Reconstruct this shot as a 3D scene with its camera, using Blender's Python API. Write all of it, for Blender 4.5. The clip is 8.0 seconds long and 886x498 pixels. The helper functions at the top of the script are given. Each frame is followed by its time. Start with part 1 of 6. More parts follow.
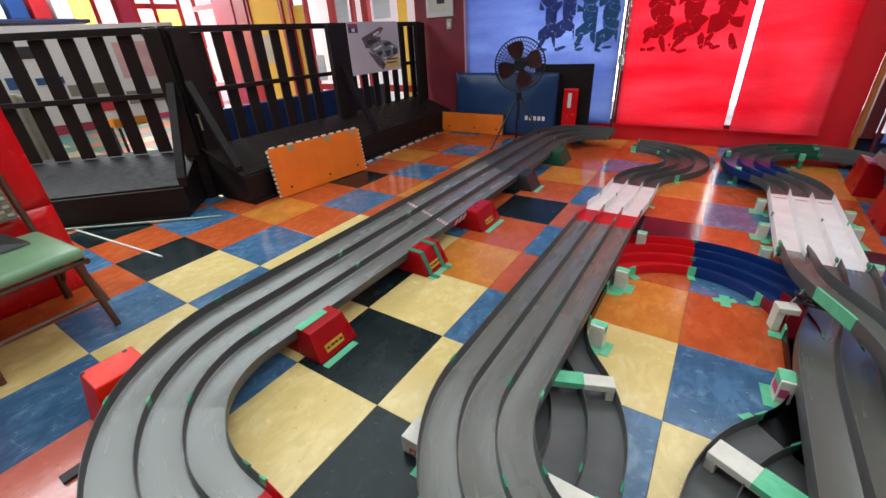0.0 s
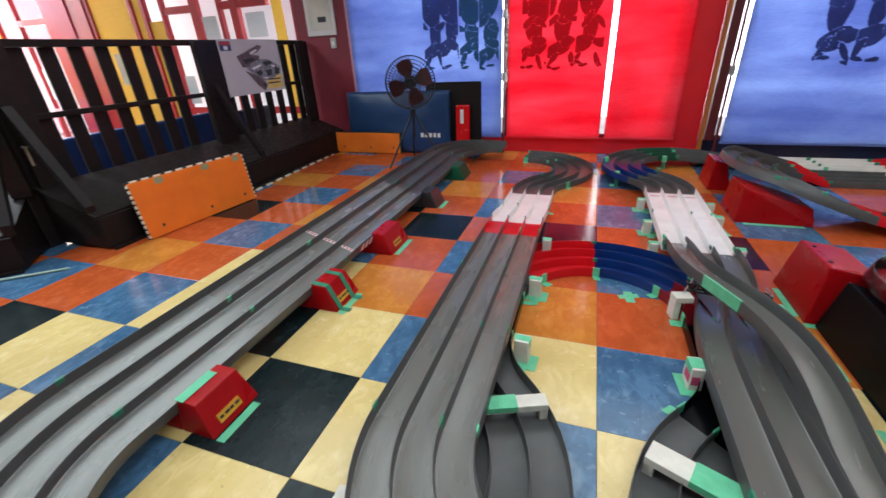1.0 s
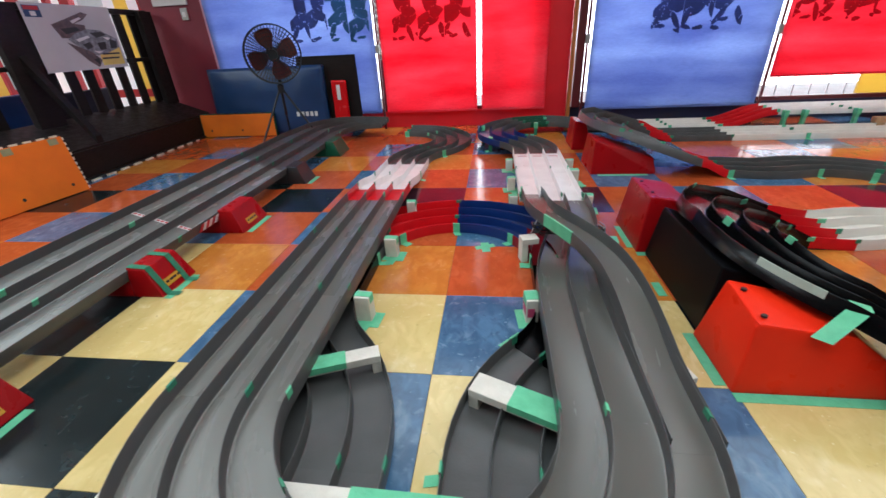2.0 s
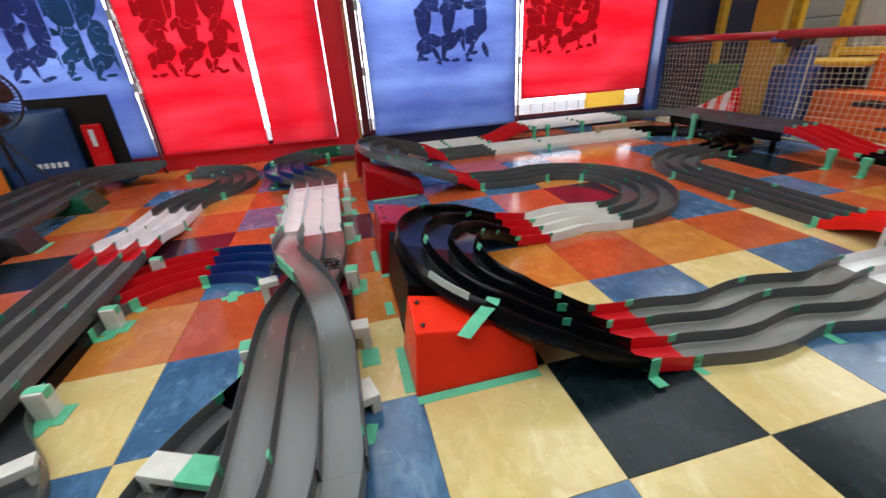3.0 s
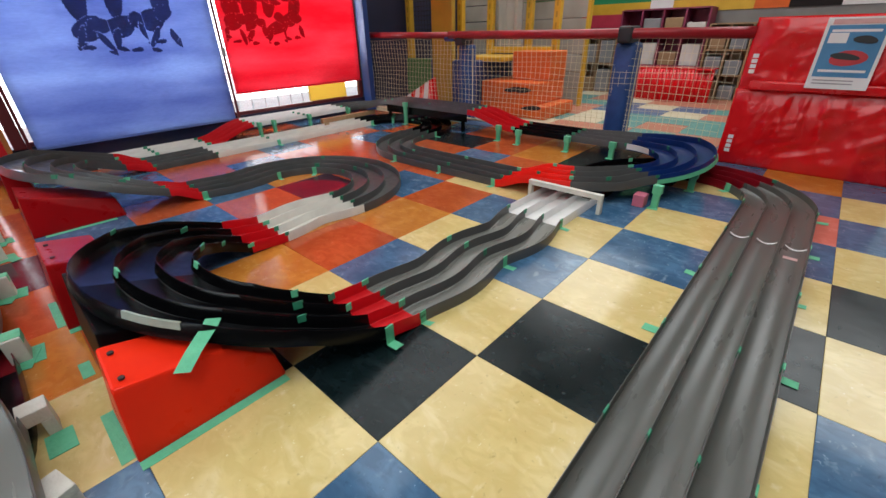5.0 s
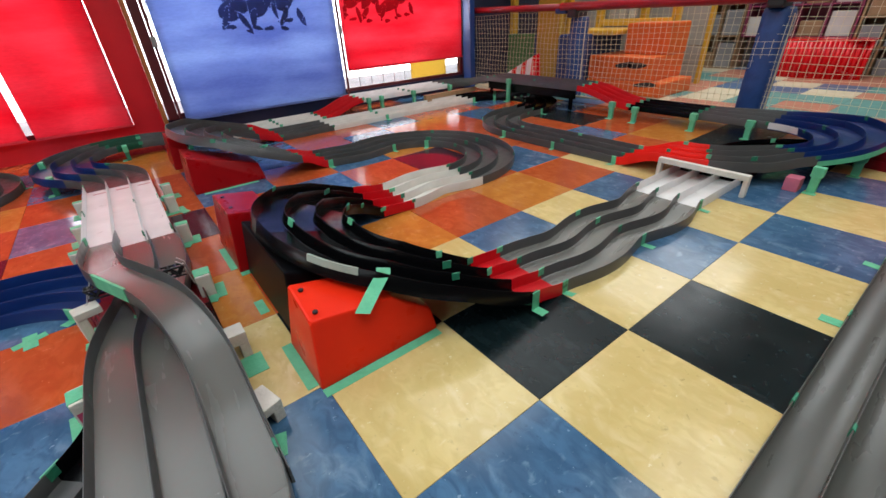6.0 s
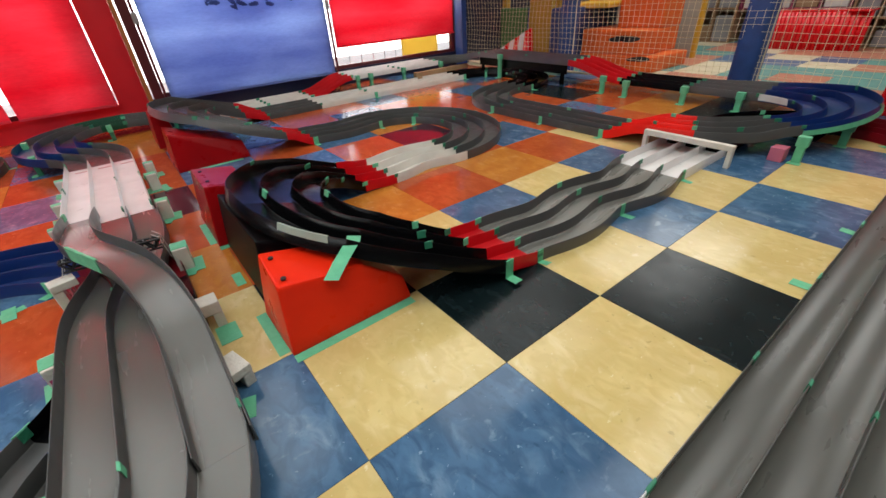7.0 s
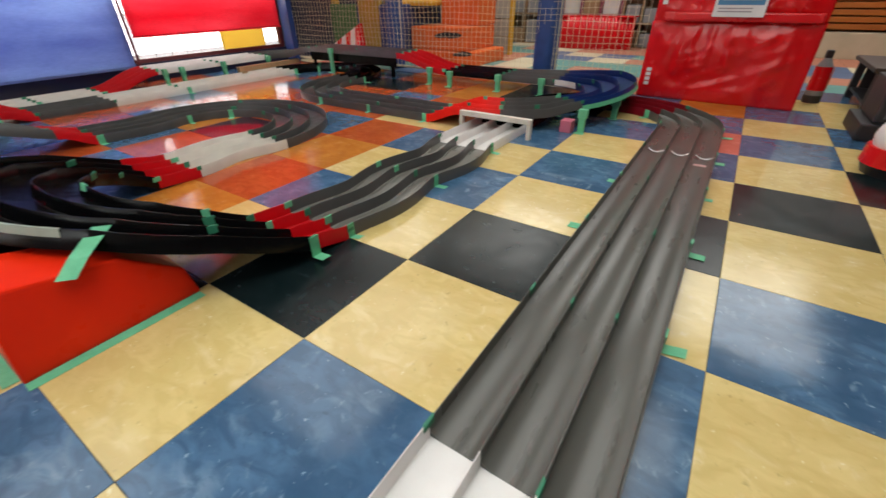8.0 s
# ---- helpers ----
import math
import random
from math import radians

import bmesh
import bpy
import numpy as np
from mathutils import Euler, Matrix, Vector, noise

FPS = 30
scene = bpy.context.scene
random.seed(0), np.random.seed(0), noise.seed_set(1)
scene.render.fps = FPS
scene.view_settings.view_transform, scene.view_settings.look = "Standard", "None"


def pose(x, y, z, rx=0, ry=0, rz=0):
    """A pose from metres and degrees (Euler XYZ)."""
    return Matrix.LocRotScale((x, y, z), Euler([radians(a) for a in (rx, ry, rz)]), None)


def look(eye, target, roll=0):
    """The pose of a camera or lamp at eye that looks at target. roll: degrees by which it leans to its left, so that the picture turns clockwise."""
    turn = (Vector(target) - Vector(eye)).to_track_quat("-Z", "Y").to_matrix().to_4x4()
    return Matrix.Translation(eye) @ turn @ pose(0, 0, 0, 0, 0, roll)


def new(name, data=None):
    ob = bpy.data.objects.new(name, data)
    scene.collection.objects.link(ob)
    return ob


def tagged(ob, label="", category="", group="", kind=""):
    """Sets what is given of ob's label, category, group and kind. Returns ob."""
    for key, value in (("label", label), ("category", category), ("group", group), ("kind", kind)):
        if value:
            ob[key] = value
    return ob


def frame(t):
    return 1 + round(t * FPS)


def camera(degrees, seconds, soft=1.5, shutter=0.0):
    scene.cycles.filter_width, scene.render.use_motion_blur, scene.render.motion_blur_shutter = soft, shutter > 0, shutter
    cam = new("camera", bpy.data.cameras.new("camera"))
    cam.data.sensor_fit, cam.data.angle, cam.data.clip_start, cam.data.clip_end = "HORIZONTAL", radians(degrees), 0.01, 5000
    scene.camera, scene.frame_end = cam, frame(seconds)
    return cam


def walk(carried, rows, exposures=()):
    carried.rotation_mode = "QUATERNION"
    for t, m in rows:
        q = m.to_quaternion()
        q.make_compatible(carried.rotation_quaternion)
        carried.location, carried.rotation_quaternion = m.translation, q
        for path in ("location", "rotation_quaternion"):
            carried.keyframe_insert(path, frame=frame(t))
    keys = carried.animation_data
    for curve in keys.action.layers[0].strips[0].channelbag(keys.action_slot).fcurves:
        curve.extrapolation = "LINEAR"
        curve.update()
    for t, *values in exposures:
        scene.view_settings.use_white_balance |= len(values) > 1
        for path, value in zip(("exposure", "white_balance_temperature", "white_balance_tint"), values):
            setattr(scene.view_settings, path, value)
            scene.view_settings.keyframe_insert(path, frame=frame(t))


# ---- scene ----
cam = camera(94.8, 8.0, shutter=0.16)
PATH = [
    (0, (-0.059, -1.634, 1.211), (-1.059, -0.175, 0.278), -3.3),
    (0.5, (-0.127, -1.635, 1.188), (-1.138, -0.19, 0.244), -3.3),
    (1, (-0.13, -1.514, 1.175), (-0.744, 0.175, 0.298), -3.0),
    (1.2, (-0.089, -1.48, 1.178), (-0.573, 0.235, 0.27), -2.8),
    (2.3, (0.381, -1.403, 0.912), (0.246, 0.366, -0.013), -3.9),
    (2.5, (0.54, -1.436, 0.98), (0.516, 0.34, 0.06), -4.5),
    (3, (0.777, -1.455, 1.005), (1.178, 0.302, 0.137), -3.7),
    (3.5, (0.892, -1.5, 1.007), (1.716, 0.109, 0.15), -2.2),
    (4, (0.941, -1.536, 1.019), (2.106, -0.16, 0.152), -1.4),
    (4.2, (0.952, -1.556, 1.025), (2.217, -0.279, 0.149), -1.2),
    (5.3, (0.887, -1.548, 0.99), (2.187, -0.357, 0.047), -1.4),
    (5.5, (0.827, -1.489, 0.98), (2.045, -0.224, 0.023), -2.1),
    (6, (0.687, -1.381, 0.954), (1.713, 0.017, -0.041), -3.1),
    (6.5, (0.698, -1.404, 0.929), (1.644, 0.02, -0.109), -3.8),
    (7, (0.743, -1.46, 0.904), (1.741, -0.091, -0.159), -3.8),
    (7.5, (0.776, -1.503, 0.886), (1.911, -0.258, -0.192), -3.1),
    (8, (0.9, -1.654, 0.773), (2.304, -0.707, -0.29), -0.8),
]
walk(cam, [(t, look(eye, target, roll)) for t, eye, target, roll in PATH], [(0, 0.2, 6050, 8), (1, 0.24, 5950, 8), (2.5, 0.24, 5900, 8), (3.5, 0.17, 5950, 8), (4.2, 0.12, 6150, 9), (5.8, 0.13, 6050, 9), (6.5, 0.14, 6300, 10), (7.5, 0.04, 6500, 10), (8, 0.12, 6550, 10)])

# ---------------------------------------------------------------- world and light
world = bpy.data.worlds.new("sky")
scene.world = world
world.use_nodes = True
_n = world.node_tree.nodes
_sky = _n.new("ShaderNodeTexSky")
_sky.sky_type = "NISHITA"
_sky.sun_disc = False
_sky.sun_elevation = radians(50)
_sky.sun_rotation = radians(20)
world.node_tree.links.new(_sky.outputs[0], _n["Background"].inputs[0])
_n["Background"].inputs[1].default_value = 0.15


def area(name, eye, target, sx, sy, watts, color=(1, 1, 1), spread=180):
    d = bpy.data.lights.new(name, "AREA")
    d.shape, d.size, d.size_y, d.energy, d.color = "RECTANGLE", sx, sy, watts, color
    d.spread = radians(spread)
    ob = new(name, d)
    ob.matrix_world = look(eye, target)
    return ob


# daylight behind the blinds, daylight from the glass doors, rows of ceiling lamps
area("window_daylight", (-1.05, 4.4, 1.75), (-1.05, 0, 1.75), 4.2, 2.1, 108, (1.0, 0.98, 0.97))
area("window_daylight", (3.0, 4.4, 1.75), (3.0, 0, 1.75), 4.2, 2.1, 108, (1.0, 0.98, 0.97))
area("door_daylight", (-10.1, 2.6, 1.6), (0, 0.2, 0.3), 4.0, 2.6, 420, (0.94, 1.0, 1.0))
LAMP_WATTS = 25
LAMPS = [(-5.6, -1.4, 9.5), (-2.4, -0.2, 1.6), (0.0, 1.9, 0.95), (3.4, 1.2, 1.0), (0.4, -1.2, 1.6), (3.2, -1.4, 1.15), (6.9, 0.8, 1.9), (6.9, -2.6, 2.0), (6.4, 2.7, 1.5)]

# ---------------------------------------------------------------- materials
MATS = {}


def mat(name, color, rough=0.5, color2=None, scale=6.0, bump=0.0, bump_scale=60.0, metal=0.0, spread=0.5,
        fleck=None, fleck_scale=30.0, fleck_at=0.68, stretch=(1, 1, 1), per_object=False, rough2=None, spec=0.5, coat=0.0, along=False):
    """Principled surface with two scales of noise: broad tone changes, flecks, and fine relief."""
    if name in MATS:
        return MATS[name]
    m = bpy.data.materials.new(name)
    m.use_nodes = True
    nt = m.node_tree
    N, L = nt.nodes, nt.links
    p = N["Principled BSDF"]
    p.inputs["Roughness"].default_value = rough
    p.inputs["Metallic"].default_value = metal
    p.inputs["Specular IOR Level"].default_value = spec
    p.inputs["Coat Weight"].default_value = coat
    tc = N.new("ShaderNodeTexCoord")
    mp = N.new("ShaderNodeMapping")
    mp.inputs["Scale"].default_value = stretch
    L.new(tc.outputs["UV" if along else "Object"], mp.inputs["Vector"])
    vec = mp.outputs["Vector"]
    if per_object:
        oi = N.new("ShaderNodeObjectInfo")
        mul = N.new("ShaderNodeMath")
        mul.operation = "MULTIPLY"
        mul.inputs[1].default_value = 37.0
        L.new(oi.outputs["Random"], mul.inputs[0])
        L.new(mul.outputs[0], mp.inputs["Location"])
    n1 = N.new("ShaderNodeTexNoise")
    n1.inputs["Scale"].default_value = scale
    n1.inputs["Detail"].default_value = 5.0
    L.new(vec, n1.inputs["Vector"])
    ramp = N.new("ShaderNodeValToRGB")
    c2 = color2 or tuple(c * 0.78 for c in color)
    ramp.color_ramp.elements[0].position = 0.5 - spread * 0.4
    ramp.color_ramp.elements[1].position = 0.5 + spread * 0.4
    ramp.color_ramp.elements[0].color = (*c2, 1)
    ramp.color_ramp.elements[1].color = (*color, 1)
    L.new(n1.outputs["Fac"], ramp.inputs["Fac"])
    out = ramp.outputs["Color"]
    if fleck:
        n2 = N.new("ShaderNodeTexNoise")
        n2.inputs["Scale"].default_value = fleck_scale
        n2.inputs["Detail"].default_value = 3.0
        n2.inputs["Distortion"].default_value = 1.2
        L.new(vec, n2.inputs["Vector"])
        r2 = N.new("ShaderNodeValToRGB")
        r2.color_ramp.elements[0].position = fleck_at
        r2.color_ramp.elements[1].position = fleck_at + 0.07
        L.new(n2.outputs["Fac"], r2.inputs["Fac"])
        mx = N.new("ShaderNodeMix")
        mx.data_type = "RGBA"
        L.new(r2.outputs["Color"], mx.inputs["Factor"])
        L.new(out, mx.inputs[6])
        mx.inputs[7].default_value = (*fleck, 1)
        out = mx.outputs[2]
    L.new(out, p.inputs["Base Color"])
    if rough2 is not None:
        mr = N.new("ShaderNodeMapRange")
        mr.inputs[1].default_value, mr.inputs[2].default_value = 0.35, 0.65
        mr.inputs[3].default_value, mr.inputs[4].default_value = rough, rough2
        n4 = N.new("ShaderNodeTexNoise")
        n4.inputs["Scale"].default_value = scale * 2.3
        n4.inputs["Detail"].default_value = 6.0
        L.new(vec, n4.inputs["Vector"])
        L.new(n4.outputs["Fac"], mr.inputs[0])
        L.new(mr.outputs[0], p.inputs["Roughness"])
    if bump:
        n3 = N.new("ShaderNodeTexNoise")
        n3.inputs["Scale"].default_value = bump_scale
        n3.inputs["Detail"].default_value = 4.0
        L.new(vec, n3.inputs["Vector"])
        b = N.new("ShaderNodeBump")
        b.inputs["Strength"].default_value = bump
        b.inputs["Distance"].default_value = 0.01
        L.new(n3.outputs["Fac"], b.inputs["Height"])
        L.new(b.outputs["Normal"], p.inputs["Normal"])
    MATS[name] = m
    return m


def sheer(name, color, glow=0.75, scale=1.4, pale=None):
    """Cloth or film that lets light through, with broad soft bands of a paler colour and a fine weave."""
    if name in MATS:
        return MATS[name]
    m = bpy.data.materials.new(name)
    m.use_nodes = True
    N, L = m.node_tree.nodes, m.node_tree.links
    p = N["Principled BSDF"]
    p.inputs["Roughness"].default_value = 0.5
    tc = N.new("ShaderNodeTexCoord")
    col = None
    for stretch, sc, lo, hi in (((0.6, 1, 2.6), scale, 0.36, 0.68), ((0.25, 1, 1.0), 90, 0.2, 0.9)):
        mp = N.new("ShaderNodeMapping")
        mp.inputs["Scale"].default_value = stretch
        L.new(tc.outputs["Object"], mp.inputs["Vector"])
        n1 = N.new("ShaderNodeTexNoise")
        n1.inputs["Scale"].default_value = sc
        n1.inputs["Detail"].default_value = 5.0
        L.new(mp.outputs["Vector"], n1.inputs["Vector"])
        ramp = N.new("ShaderNodeValToRGB")
        ramp.color_ramp.elements[0].position, ramp.color_ramp.elements[1].position = lo, hi
        if col is None:
            ramp.color_ramp.elements[0].color = (*color, 1)
            ramp.color_ramp.elements[1].color = (*(pale or color), 1)
            L.new(n1.outputs["Fac"], ramp.inputs["Fac"])
            col = ramp.outputs["Color"]
        else:
            ramp.color_ramp.elements[0].color = (0.82, 0.82, 0.82, 1)
            L.new(n1.outputs["Fac"], ramp.inputs["Fac"])
            mx = N.new("ShaderNodeMix")
            mx.data_type, mx.blend_type = "RGBA", "MULTIPLY"
            mx.inputs["Factor"].default_value = 1.0
            L.new(col, mx.inputs[6])
            L.new(ramp.outputs["Color"], mx.inputs[7])
            col = mx.outputs[2]
    tr = N.new("ShaderNodeBsdfTranslucent")
    ms = N.new("ShaderNodeMixShader")
    ms.inputs[0].default_value = glow
    L.new(col, p.inputs["Base Color"])
    L.new(col, tr.inputs["Color"])
    L.new(p.outputs[0], ms.inputs[1])
    L.new(tr.outputs[0], ms.inputs[2])
    L.new(ms.outputs[0], N["Material Output"].inputs["Surface"])
    MATS[name] = m
    return m


def glow(name, color, strength):
    m = bpy.data.materials.new(name)
    m.use_nodes = True
    p = m.node_tree.nodes["Principled BSDF"]
    p.inputs["Base Color"].default_value = (*color, 1)
    p.inputs["Emission Color"].default_value = (*color, 1)
    p.inputs["Emission Strength"].default_value = strength
    return m


GREY = mat("track_grey", (0.225, 0.228, 0.212), 0.22, (0.2, 0.203, 0.188), 1.6, 0.006, 50, rough2=0.3, stretch=(6, 0.7, 1), per_object=True, spec=0.65, metal=0.22, along=True, spread=0.8)
MGREY = mat("track_mid_grey", (0.165, 0.16, 0.142), 0.24, (0.142, 0.138, 0.122), 1.6, 0.006, 50, rough2=0.32, stretch=(6, 0.7, 1), per_object=True, spec=0.6, metal=0.12, along=True, spread=0.8)
# same plastic as the beds; shade between the lane walls painted in as darker grey
SIDE_SHADED = mat("track_side_shaded_grey", (0.08, 0.078, 0.076), 0.28, (0.066, 0.064, 0.063), 6, 0.02, 120, rough2=0.38, per_object=True)
DGREY = mat("track_dark_grey", (0.075, 0.074, 0.072), 0.3, (0.055, 0.055, 0.053), 9, 0.05, 150, rough2=0.4, per_object=True, spec=0.5)
BLACK = mat("track_black", (0.003, 0.003, 0.0035), 0.16, (0.002, 0.002, 0.0025), 8, 0.03, 150, rough2=0.24, per_object=True, spec=0.2)
RED = mat("track_red", (0.56, 0.005, 0.01), 0.34, (0.46, 0.004, 0.008), 8, 0.05, 140, per_object=True, spec=0.3)
DRED = mat("track_dark_red", (0.2, 0.004, 0.01), 0.3, (0.15, 0.003, 0.008), 8, 0.05, 140, per_object=True, spec=0.35)
BLUE = mat("track_blue", (0.005, 0.025, 0.13), 0.3, (0.004, 0.018, 0.1), 8, 0.05, 140, per_object=True, spec=0.4)
WHITE = mat("track_white", (0.78, 0.76, 0.74), 0.35, (0.68, 0.66, 0.64), 8, 0.05, 140, per_object=True, fleck=(0.55, 0.53, 0.5), fleck_scale=26, fleck_at=0.7)
CREAM = mat("track_cream", (0.7, 0.68, 0.61), 0.4, (0.6, 0.57, 0.51), 8, 0.05, 140, per_object=True)
GREEN = mat("track_green", (0.006, 0.075, 0.036), 0.4, (0.005, 0.05, 0.025), 8, 0.05, 140, per_object=True, spec=0.35)
TAPE = mat("masking_tape", (0.14, 0.52, 0.29), 0.55, (0.1, 0.42, 0.225), 25, 0.25, 90, per_object=True)
TAPE2 = mat("dark_tape", (0.03, 0.22, 0.12), 0.5, (0.02, 0.16, 0.085), 25, 0.25, 90, per_object=True)
STANDRED = mat("stand_red", (0.86, 0.03, 0.006), 0.26, (0.76, 0.02, 0.005), 4, 0.03, 90, rough2=0.38, fleck=(0.55, 0.012, 0.006), fleck_scale=14, fleck_at=0.7, spec=0.15)
FOAM = mat("foam_white", (0.68, 0.65, 0.57), 0.75, (0.55, 0.52, 0.45), 14, 0.3, 80, per_object=True)

# ---------------------------------------------------------------- mesh helpers


def mesh_of(name, bm, material=None, smooth=False):
    bmesh.ops.recalc_face_normals(bm, faces=bm.faces)
    me = bpy.data.meshes.new(name)
    bm.to_mesh(me)
    bm.free()
    if smooth:
        for f in me.polygons:
            f.use_smooth = True
    if material:
        me.materials.append(material)
    return me


def part(name, bm, material, parent, label="", smooth=False):
    ob = new(name, mesh_of(name, bm, material, smooth))
    ob.parent = parent
    if label:
        ob["label"] = label
    return ob


def thing(name, label, category, m=None, group="", kind=""):
    ob = new(name)
    ob.empty_display_size = 0.1
    if m is not None:
        ob.matrix_world = m
    return tagged(ob, label, category, group, kind)


def solid(name, bm, material, label, category, m=None, group="", kind="", smooth=False):
    ob = new(name, mesh_of(name, bm, material, smooth))
    if m is not None:
        ob.matrix_world = m
    return tagged(ob, label, category, group, kind)


def box(bm, x0, x1, y0, y1, z0, z1, bevel=0.0, m=None):
    g = bmesh.ops.create_cube(bm, size=1.0)
    vs = g["verts"]
    for v in vs:
        v.co = Vector((x0 + (v.co.x + 0.5) * (x1 - x0), y0 + (v.co.y + 0.5) * (y1 - y0), z0 + (v.co.z + 0.5) * (z1 - z0)))
    if bevel:
        es = list({e for v in vs for e in v.link_edges})
        r = bmesh.ops.bevel(bm, geom=es, offset=bevel, segments=2, affect="EDGES", profile=0.6)
        vs = list({v for f in r["faces"] for v in f.verts} | {v for v in vs if v.is_valid})
    if m is not None:
        bmesh.ops.transform(bm, matrix=m, verts=vs)
    return vs


def boxbm(*a, **k):
    bm = bmesh.new()
    box(bm, *a, **k)
    return bm


def rod(bm, a, b, r0, r1=None, seg=12):
    a, b = Vector(a), Vector(b)
    q = (b - a).to_track_quat("Z", "Y").to_matrix().to_4x4()
    g = bmesh.ops.create_cone(bm, cap_ends=True, segments=seg, radius1=r0, radius2=r0 if r1 is None else r1, depth=(b - a).length)
    bmesh.ops.transform(bm, matrix=Matrix.Translation((a + b) / 2) @ q, verts=g["verts"])
    return g["verts"]


def rodbm(*a, **k):
    bm = bmesh.new()
    rod(bm, *a, **k)
    return bm


def prism(bm, pts, axis, lo, hi):
    """A flat outline pushed along an axis: pts in the two other axes, in order."""
    def at(p, d):
        return {"x": (d, p[0], p[1]), "y": (p[0], d, p[1]), "z": (p[0], p[1], d)}[axis]
    a = [bm.verts.new(at(p, lo)) for p in pts]
    b = [bm.verts.new(at(p, hi)) for p in pts]
    n = len(pts)
    bm.faces.new(a)
    bm.faces.new(b[::-1])
    for i in range(n):
        bm.faces.new((a[i], b[i], b[(i + 1) % n], a[(i + 1) % n]))
    return a + b


def prismbm(*a):
    bm = bmesh.new()
    prism(bm, *a)
    return bm


# ---------------------------------------------------------------- floor
T = 0.45


def vinyl(name, color, dark, light, spec=0.45, dull=0.0):
    """Marbled vinyl tile: cloudy tone, pale smears, small dark specks, worn gloss."""
    m = bpy.data.materials.new(name)
    m.use_nodes = True
    N, L = m.node_tree.nodes, m.node_tree.links
    p = N["Principled BSDF"]
    tc, oi = N.new("ShaderNodeTexCoord"), N.new("ShaderNodeObjectInfo")
    mul = N.new("ShaderNodeVectorMath")
    mul.operation = "MULTIPLY_ADD"
    comb = N.new("ShaderNodeCombineXYZ")
    for k, f in enumerate((37.0, 53.0, 19.0)):
        q = N.new("ShaderNodeMath")
        q.operation = "MULTIPLY"
        q.inputs[1].default_value = f
        L.new(oi.outputs["Random"], q.inputs[0])
        L.new(q.outputs[0], comb.inputs[k])
    mul.inputs[1].default_value = (1, 1, 1)
    L.new(tc.outputs["Object"], mul.inputs[0])
    L.new(comb.outputs[0], mul.inputs[2])

    def noise_ramp(scale, detail, distortion, lo, hi, stretch=(1, 1, 1)):
        mp = N.new("ShaderNodeMapping")
        mp.inputs["Scale"].default_value = stretch
        L.new(mul.outputs[0], mp.inputs["Vector"])
        n = N.new("ShaderNodeTexNoise")
        n.inputs["Scale"].default_value, n.inputs["Detail"].default_value, n.inputs["Distortion"].default_value = scale, detail, distortion
        L.new(mp.outputs[0], n.inputs["Vector"])
        r = N.new("ShaderNodeMapRange")
        r.inputs[1].default_value, r.inputs[2].default_value = lo, hi
        L.new(n.outputs["Fac"], r.inputs[0])
        return r.outputs[0]

    def mix(fac, a, b, amount):
        f = N.new("ShaderNodeMath")
        f.operation = "MULTIPLY"
        f.inputs[1].default_value = amount
        L.new(fac, f.inputs[0])
        x = N.new("ShaderNodeMix")
        x.data_type = "RGBA"
        L.new(f.outputs[0], x.inputs["Factor"])
        for sock, c in ((x.inputs[6], a), (x.inputs[7], b)):
            if isinstance(c, tuple):
                sock.default_value = (*c, 1)
            else:
                L.new(c, sock)
        return x.outputs[2]
    c = mix(noise_ramp(5, 8, 0.6, 0.35, 0.65), color, dark, 0.9)
    c = mix(noise_ramp(11, 6, 0.7, 0.55, 0.75, (1.0, 0.6, 1)), c, light, 0.4)
    c = mix(noise_ramp(30, 4, 0.5, 0.62, 0.74, (0.7, 1.1, 1)), c, light, 0.5)
    c = mix(noise_ramp(18, 5, 0.9, 0.42, 0.62, (1.3, 0.7, 1)), c, dark, 0.75)
    c = mix(noise_ramp(44, 3, 0.4, 0.66, 0.76), c, tuple(v * 0.6 for v in dark), 0.5)
    c = mix(noise_ramp(58, 2, 0.3, 0.705, 0.76), c, tuple(min(0.85, v * 1.3 + 0.03) for v in light), 0.42)
    L.new(c, p.inputs["Base Color"])
    r = noise_ramp(7, 7, 0.8, 0.3, 0.7)
    rr = N.new("ShaderNodeMapRange")
    rr.inputs[3].default_value, rr.inputs[4].default_value = 0.1 + dull, 0.2 + dull
    L.new(r, rr.inputs[0])
    L.new(rr.outputs[0], p.inputs["Roughness"])
    p.inputs["Specular IOR Level"].default_value = spec
    b = N.new("ShaderNodeBump")
    b.inputs["Strength"].default_value = 0.05
    b.inputs["Distance"].default_value = 0.01
    L.new(noise_ramp(9, 3, 0.3, 0.2, 0.8), b.inputs["Height"])
    L.new(b.outputs["Normal"], p.inputs["Normal"])
    return m


